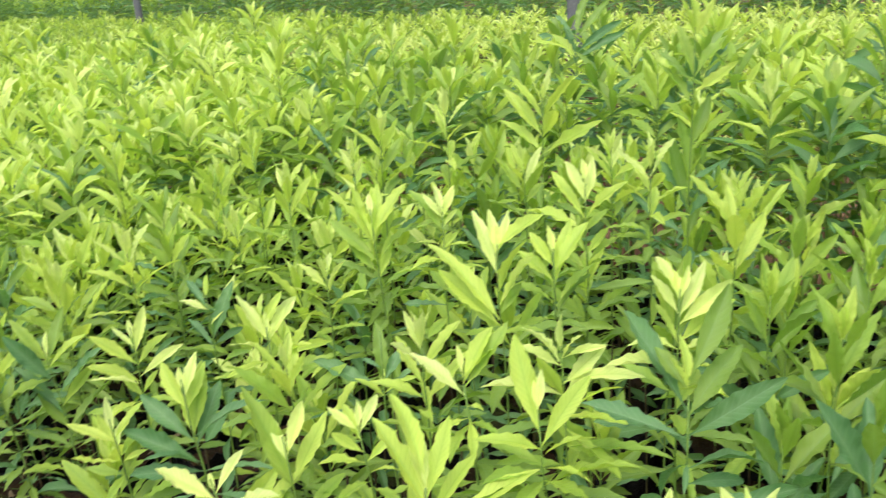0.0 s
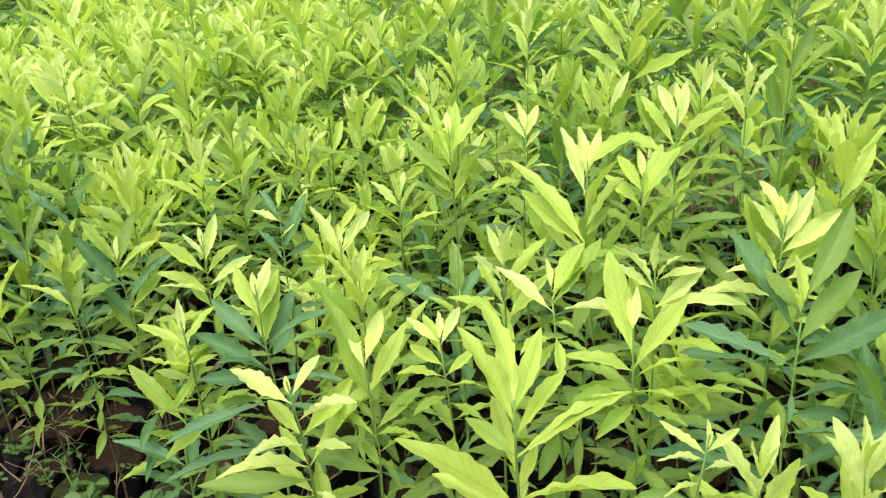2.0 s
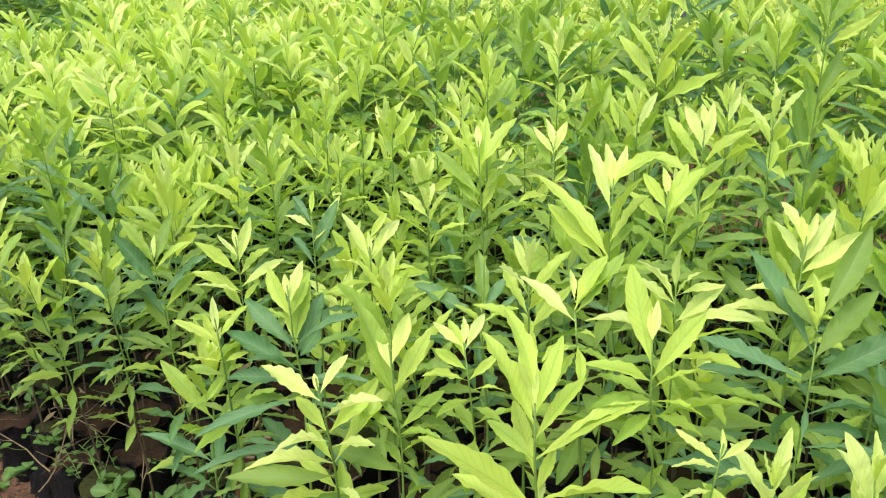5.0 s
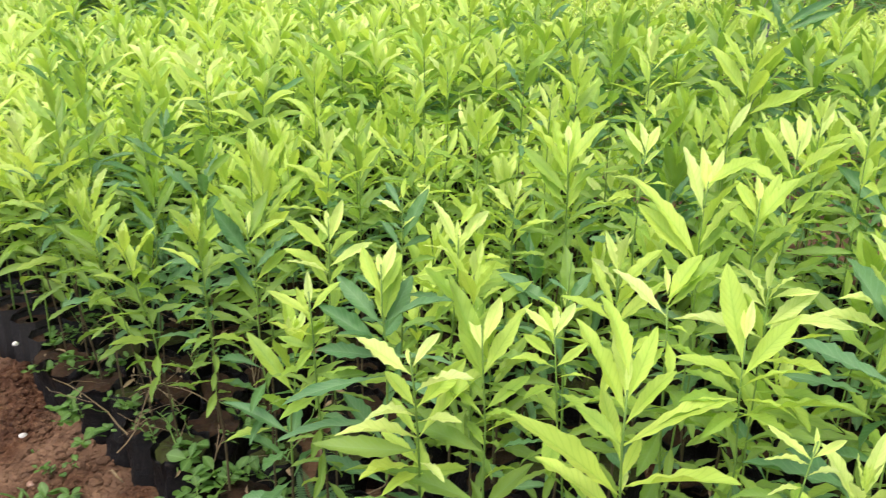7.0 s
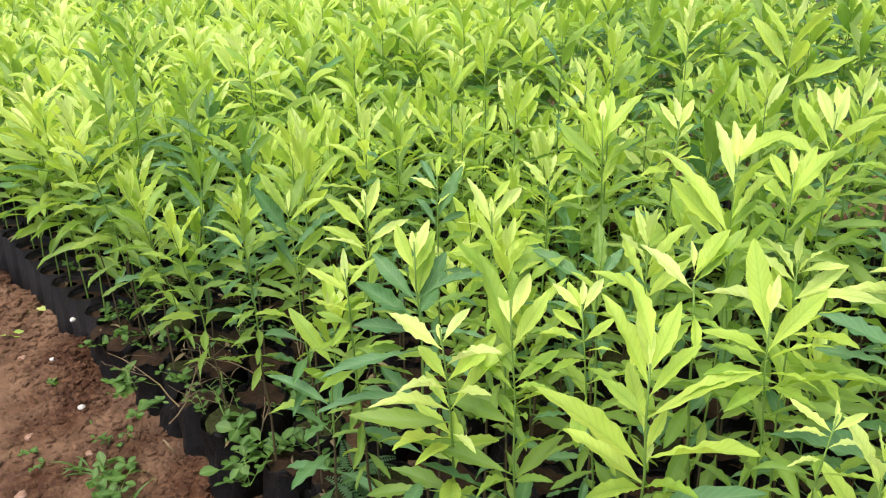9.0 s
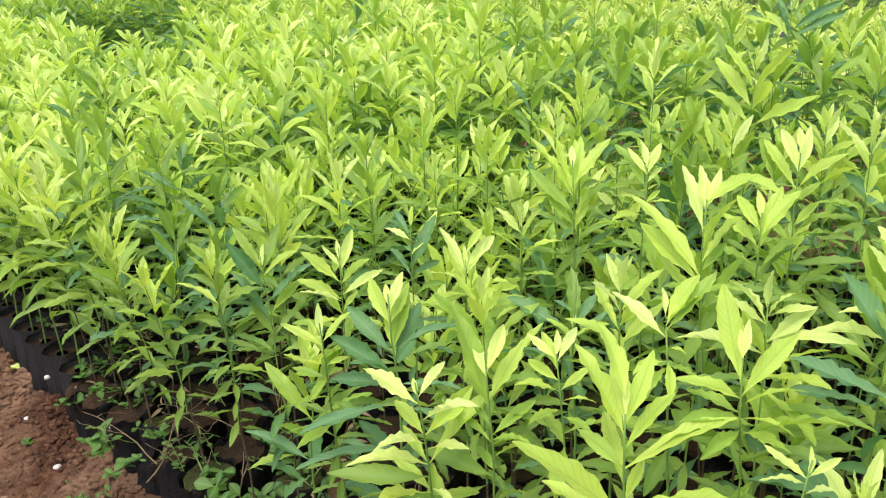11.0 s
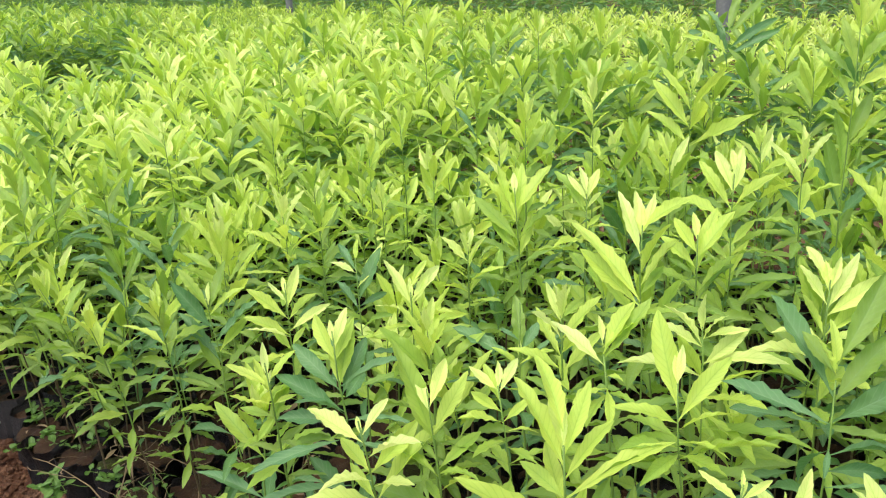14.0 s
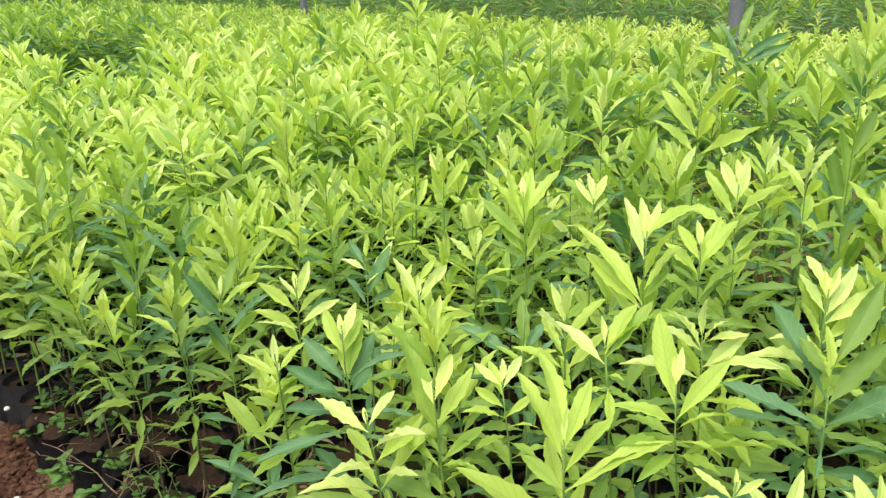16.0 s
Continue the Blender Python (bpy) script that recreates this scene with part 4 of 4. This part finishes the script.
def dry_stalk(x, y, reach, seed):
    """A wiry dead weed: a crooked stalk that forks into thinner ones."""
    r = random.Random(seed)
    root = tagged(new("dry_stalk"), "wiry pale dead weed stalk lying across the bags", "weed", "dead stalks in the bags")
    root.location = (x, y, SOIL)

    def run(name, start, heading, climb, length, thick):
        pts = [start]
        for _ in range(6):
            heading, climb = heading + r.gauss(0, 0.28), climb + r.gauss(-0.08, 0.2)
            step = Vector((math.cos(heading) * math.cos(climb), math.sin(heading) * math.cos(climb), math.sin(climb))) * length / 6
            pts.append(pts[-1] + step)
        for p in pts[1:]:
            p.z = max(p.z, 0.004)
        v, f = tube(pts, [thick * (1 - 0.09 * k) for k in range(7)], 5)
        mesh_part(name, smooth_mesh(name, v, f, [r.choice((STRAW, STRAW, STEM_GREEN))]), root)
        return pts, heading, climb

    pts, heading, climb = run("stem", Vector((0, 0, 0)), r.uniform(0, 6.28), r.uniform(0.5, 1.2), reach, 0.0015)
    for k in (2, 3, 4, 5):
        run("twig", pts[k], heading + r.choice((-1, 1)) * r.uniform(0.5, 1.2), climb + r.uniform(-0.2, 0.6), reach * r.uniform(0.3, 0.6), 0.0009)
    return root


r = random.Random(715)
for n in range(14):
    x, y = spot(r.uniform(-1.70, -0.85), EDGE + r.uniform(0.03, 0.24))
    dry_stalk(x, y, r.uniform(0.08, 0.15), 1500 + n)
dry_stalk(-0.756, 0.983, 0.13, 1540)
dry_stalk(-0.767, 1.032, 0.15, 1541)
dry_stalk(-0.640, 0.950, 0.16, 1542)


def fern(x, y, fronds, size, seed):
    """A feathery weed: fronds with two rows of fine leaflets."""
    r = random.Random(seed)
    root = tagged(new("fern"), "feathery blue-green fern-like weed growing among the bags", "weed", "weeds in the bags")
    root.location = (x, y, SOIL)
    for _ in range(fronds):
        a, up = r.uniform(0, 6.28), r.uniform(0.5, 1.0)
        verts, faces, uvs, count = [], [], [], 0
        v0, f0, uv0 = blade(3, 2, r, 0.16, 0.2, 0.3, 0.05)
        for k in range(15):
            t = 0.12 + 0.88 * k / 14
            here = Vector((0, size * t, size * up * (t - 0.55 * t * t)))
            for side in (-1, 1):
                m = leaf_matrix(here, side * (-1.15), 0.1, 0, size * 0.30 * (1.05 - t) + 0.004)
                verts += [tuple(m @ Vector(p)) for p in v0]
                faces += [tuple(i + count for i in f) for f in f0]
                uvs += uv0
                count += len(v0)
        ob = mesh_part("frond", smooth_mesh("frond", verts, faces, [FERN], uvs), root)
        ob.matrix_local = Matrix.Rotation(a, 4, "Z")
    return root


fern(-0.385, 0.870, 7, 0.070, 5)
fern(-0.430, 0.930, 5, 0.060, 6)


def stone(x, y, z, size, mat, seed, label):
    r = random.Random(seed)
    bm = bmesh.new()
    bmesh.ops.create_icosphere(bm, subdivisions=2, radius=size)
    off = r.uniform(0, 50)
    for v in bm.verts:
        v.co *= 1 + 0.35 * noise.noise(v.co / size * 0.9 + Vector((off, 0, 0)))
        v.co.z *= 0.7
    ob = part("stone", bm, mat)
    ob.location = (x, y, z)
    return tagged(ob, label, "stone", "stones")


stone(-1.128, 1.262, SOIL + 0.003, 0.006, STONE, 1, "small white stone on mossy soil of a bag")
for n, (x, y, size) in enumerate(((-1.06, 1.16, 0.007), (-1.12, 1.08, 0.009), (-0.97, 1.05, 0.008), (-1.20, 1.27, 0.006), (-1.30, 1.30, 0.010),
                                  (-1.02, 0.93, 0.011), (-1.35, 1.48, 0.009), (-0.93, 0.90, 0.008), (-1.45, 1.40, 0.012), (-1.17, 0.99, 0.006))):
    stone(x, y, ground_height(x, y) + 0.001, size, STONE if n % 3 == 0 else PEBBLE, 20 + n,
          "pale pebble on bare earth" if n % 3 == 0 else "rounded reddish-brown pebble on bare earth")


def crumbs():
    """Clods and grit on the bare path, thicker along the bags."""
    r = random.Random(12)
    bm = bmesh.new()
    bmesh.ops.create_icosphere(bm, subdivisions=1, radius=1)
    shape = np.array([v.co for v in bm.verts])
    tris = np.array([[v.index for v in f.verts] for f in bm.faces])
    bm.free()
    verts, faces, count = [], [], 0
    for n in range(9000):
        into = EDGE + 0.01 - abs(r.gauss(0, 0.22 if n < 5200 else 0.07))
        x, y = spot(r.uniform(-2.7, 0.3), into)
        size = min(0.013, (0.0026 if n < 5200 else 0.0042) * math.exp(r.gauss(0, 0.62)))
        v = shape * (1 + 0.5 * (np.random.rand(len(shape), 1) - 0.5)) * np.array([size, size * r.uniform(0.7, 1.2), size * 0.7])
        a = r.uniform(0, 6.28)
        v[:, :2] = v[:, :2] @ np.array([[math.cos(a), -math.sin(a)], [math.sin(a), math.cos(a)]])
        verts.append(v + np.array([x, y, ground_height(x, y) + size * 0.15]))
        faces.append(tris + count)
        count += len(shape)
    data = smooth_mesh("soil_crumbs", np.concatenate(verts).tolist(), np.concatenate(faces).tolist(), [EARTH])
    data.polygons.foreach_set("use_smooth", [False] * len(data.polygons))
    tagged(new("soil_crumbs", data), "loose clods and grit of reddish earth", "soil", kind="stuff")


crumbs()


def litter():
    """Dry leaf bits and straws on the soil of the bags and along their feet."""
    r = random.Random(31)
    v0, f0, uv0 = blade(5, 2, r, 0.10, 0.4, 0.5, 0.3)
    v0 = np.array(v0)
    verts, faces, count = [], [], 0
    for _ in range(240):
        x, y = spot(r.uniform(-2.2, 0.2), EDGE + r.uniform(0.0, 0.55))
        m = np.array(leaf_matrix(Vector((x, y, SOIL + 0.006)), r.uniform(0, 6.28), r.uniform(-0.1, 0.35), r.uniform(-1, 1), r.uniform(0.012, 0.045)))
        verts.append(v0 @ m[:3, :3].T + m[:3, 3])
        faces.append(np.array(f0) + count)
        count += len(v0)
    data = smooth_mesh("dry_litter", np.concatenate(verts).tolist(), np.concatenate(faces).tolist(), [STRAW])
    tagged(new("dry_litter", data), "dry leaf bits and straw lying on the soil", "litter", kind="stuff")


litter()


def fallen_leaf(x, y, turn, size, kind, label):
    ob = new("fallen_leaf", BLADES[kind][3])
    ob.matrix_basis = leaf_matrix(Vector((x, y, ground_height(x, y) + 0.008)), radians(turn), 0.05, 0.2, size)
    return tagged(ob, label, "leaf", "fallen leaves")


fallen_leaf(-1.406, 1.459, -60, 0.06, 0, "yellowed fallen leaf on bare earth")
fallen_leaf(-1.420, 1.375, -80, 0.09, 2, "green fallen leaf on bare earth")


def root_bit(x, y):
    pts = [Vector((x, y, SOIL + 0.012)), Vector((x + 0.012, y - 0.008, SOIL + 0.010)), Vector((x + 0.026, y - 0.014, SOIL + 0.004))]
    v, f = tube(pts, [0.0022, 0.002, 0.0012], 6)
    tagged(new("root", smooth_mesh("root", v, f, [STRAW])), "pale dry bit of root lying on a bag", "root")


root_bit(-0.730, 0.925)
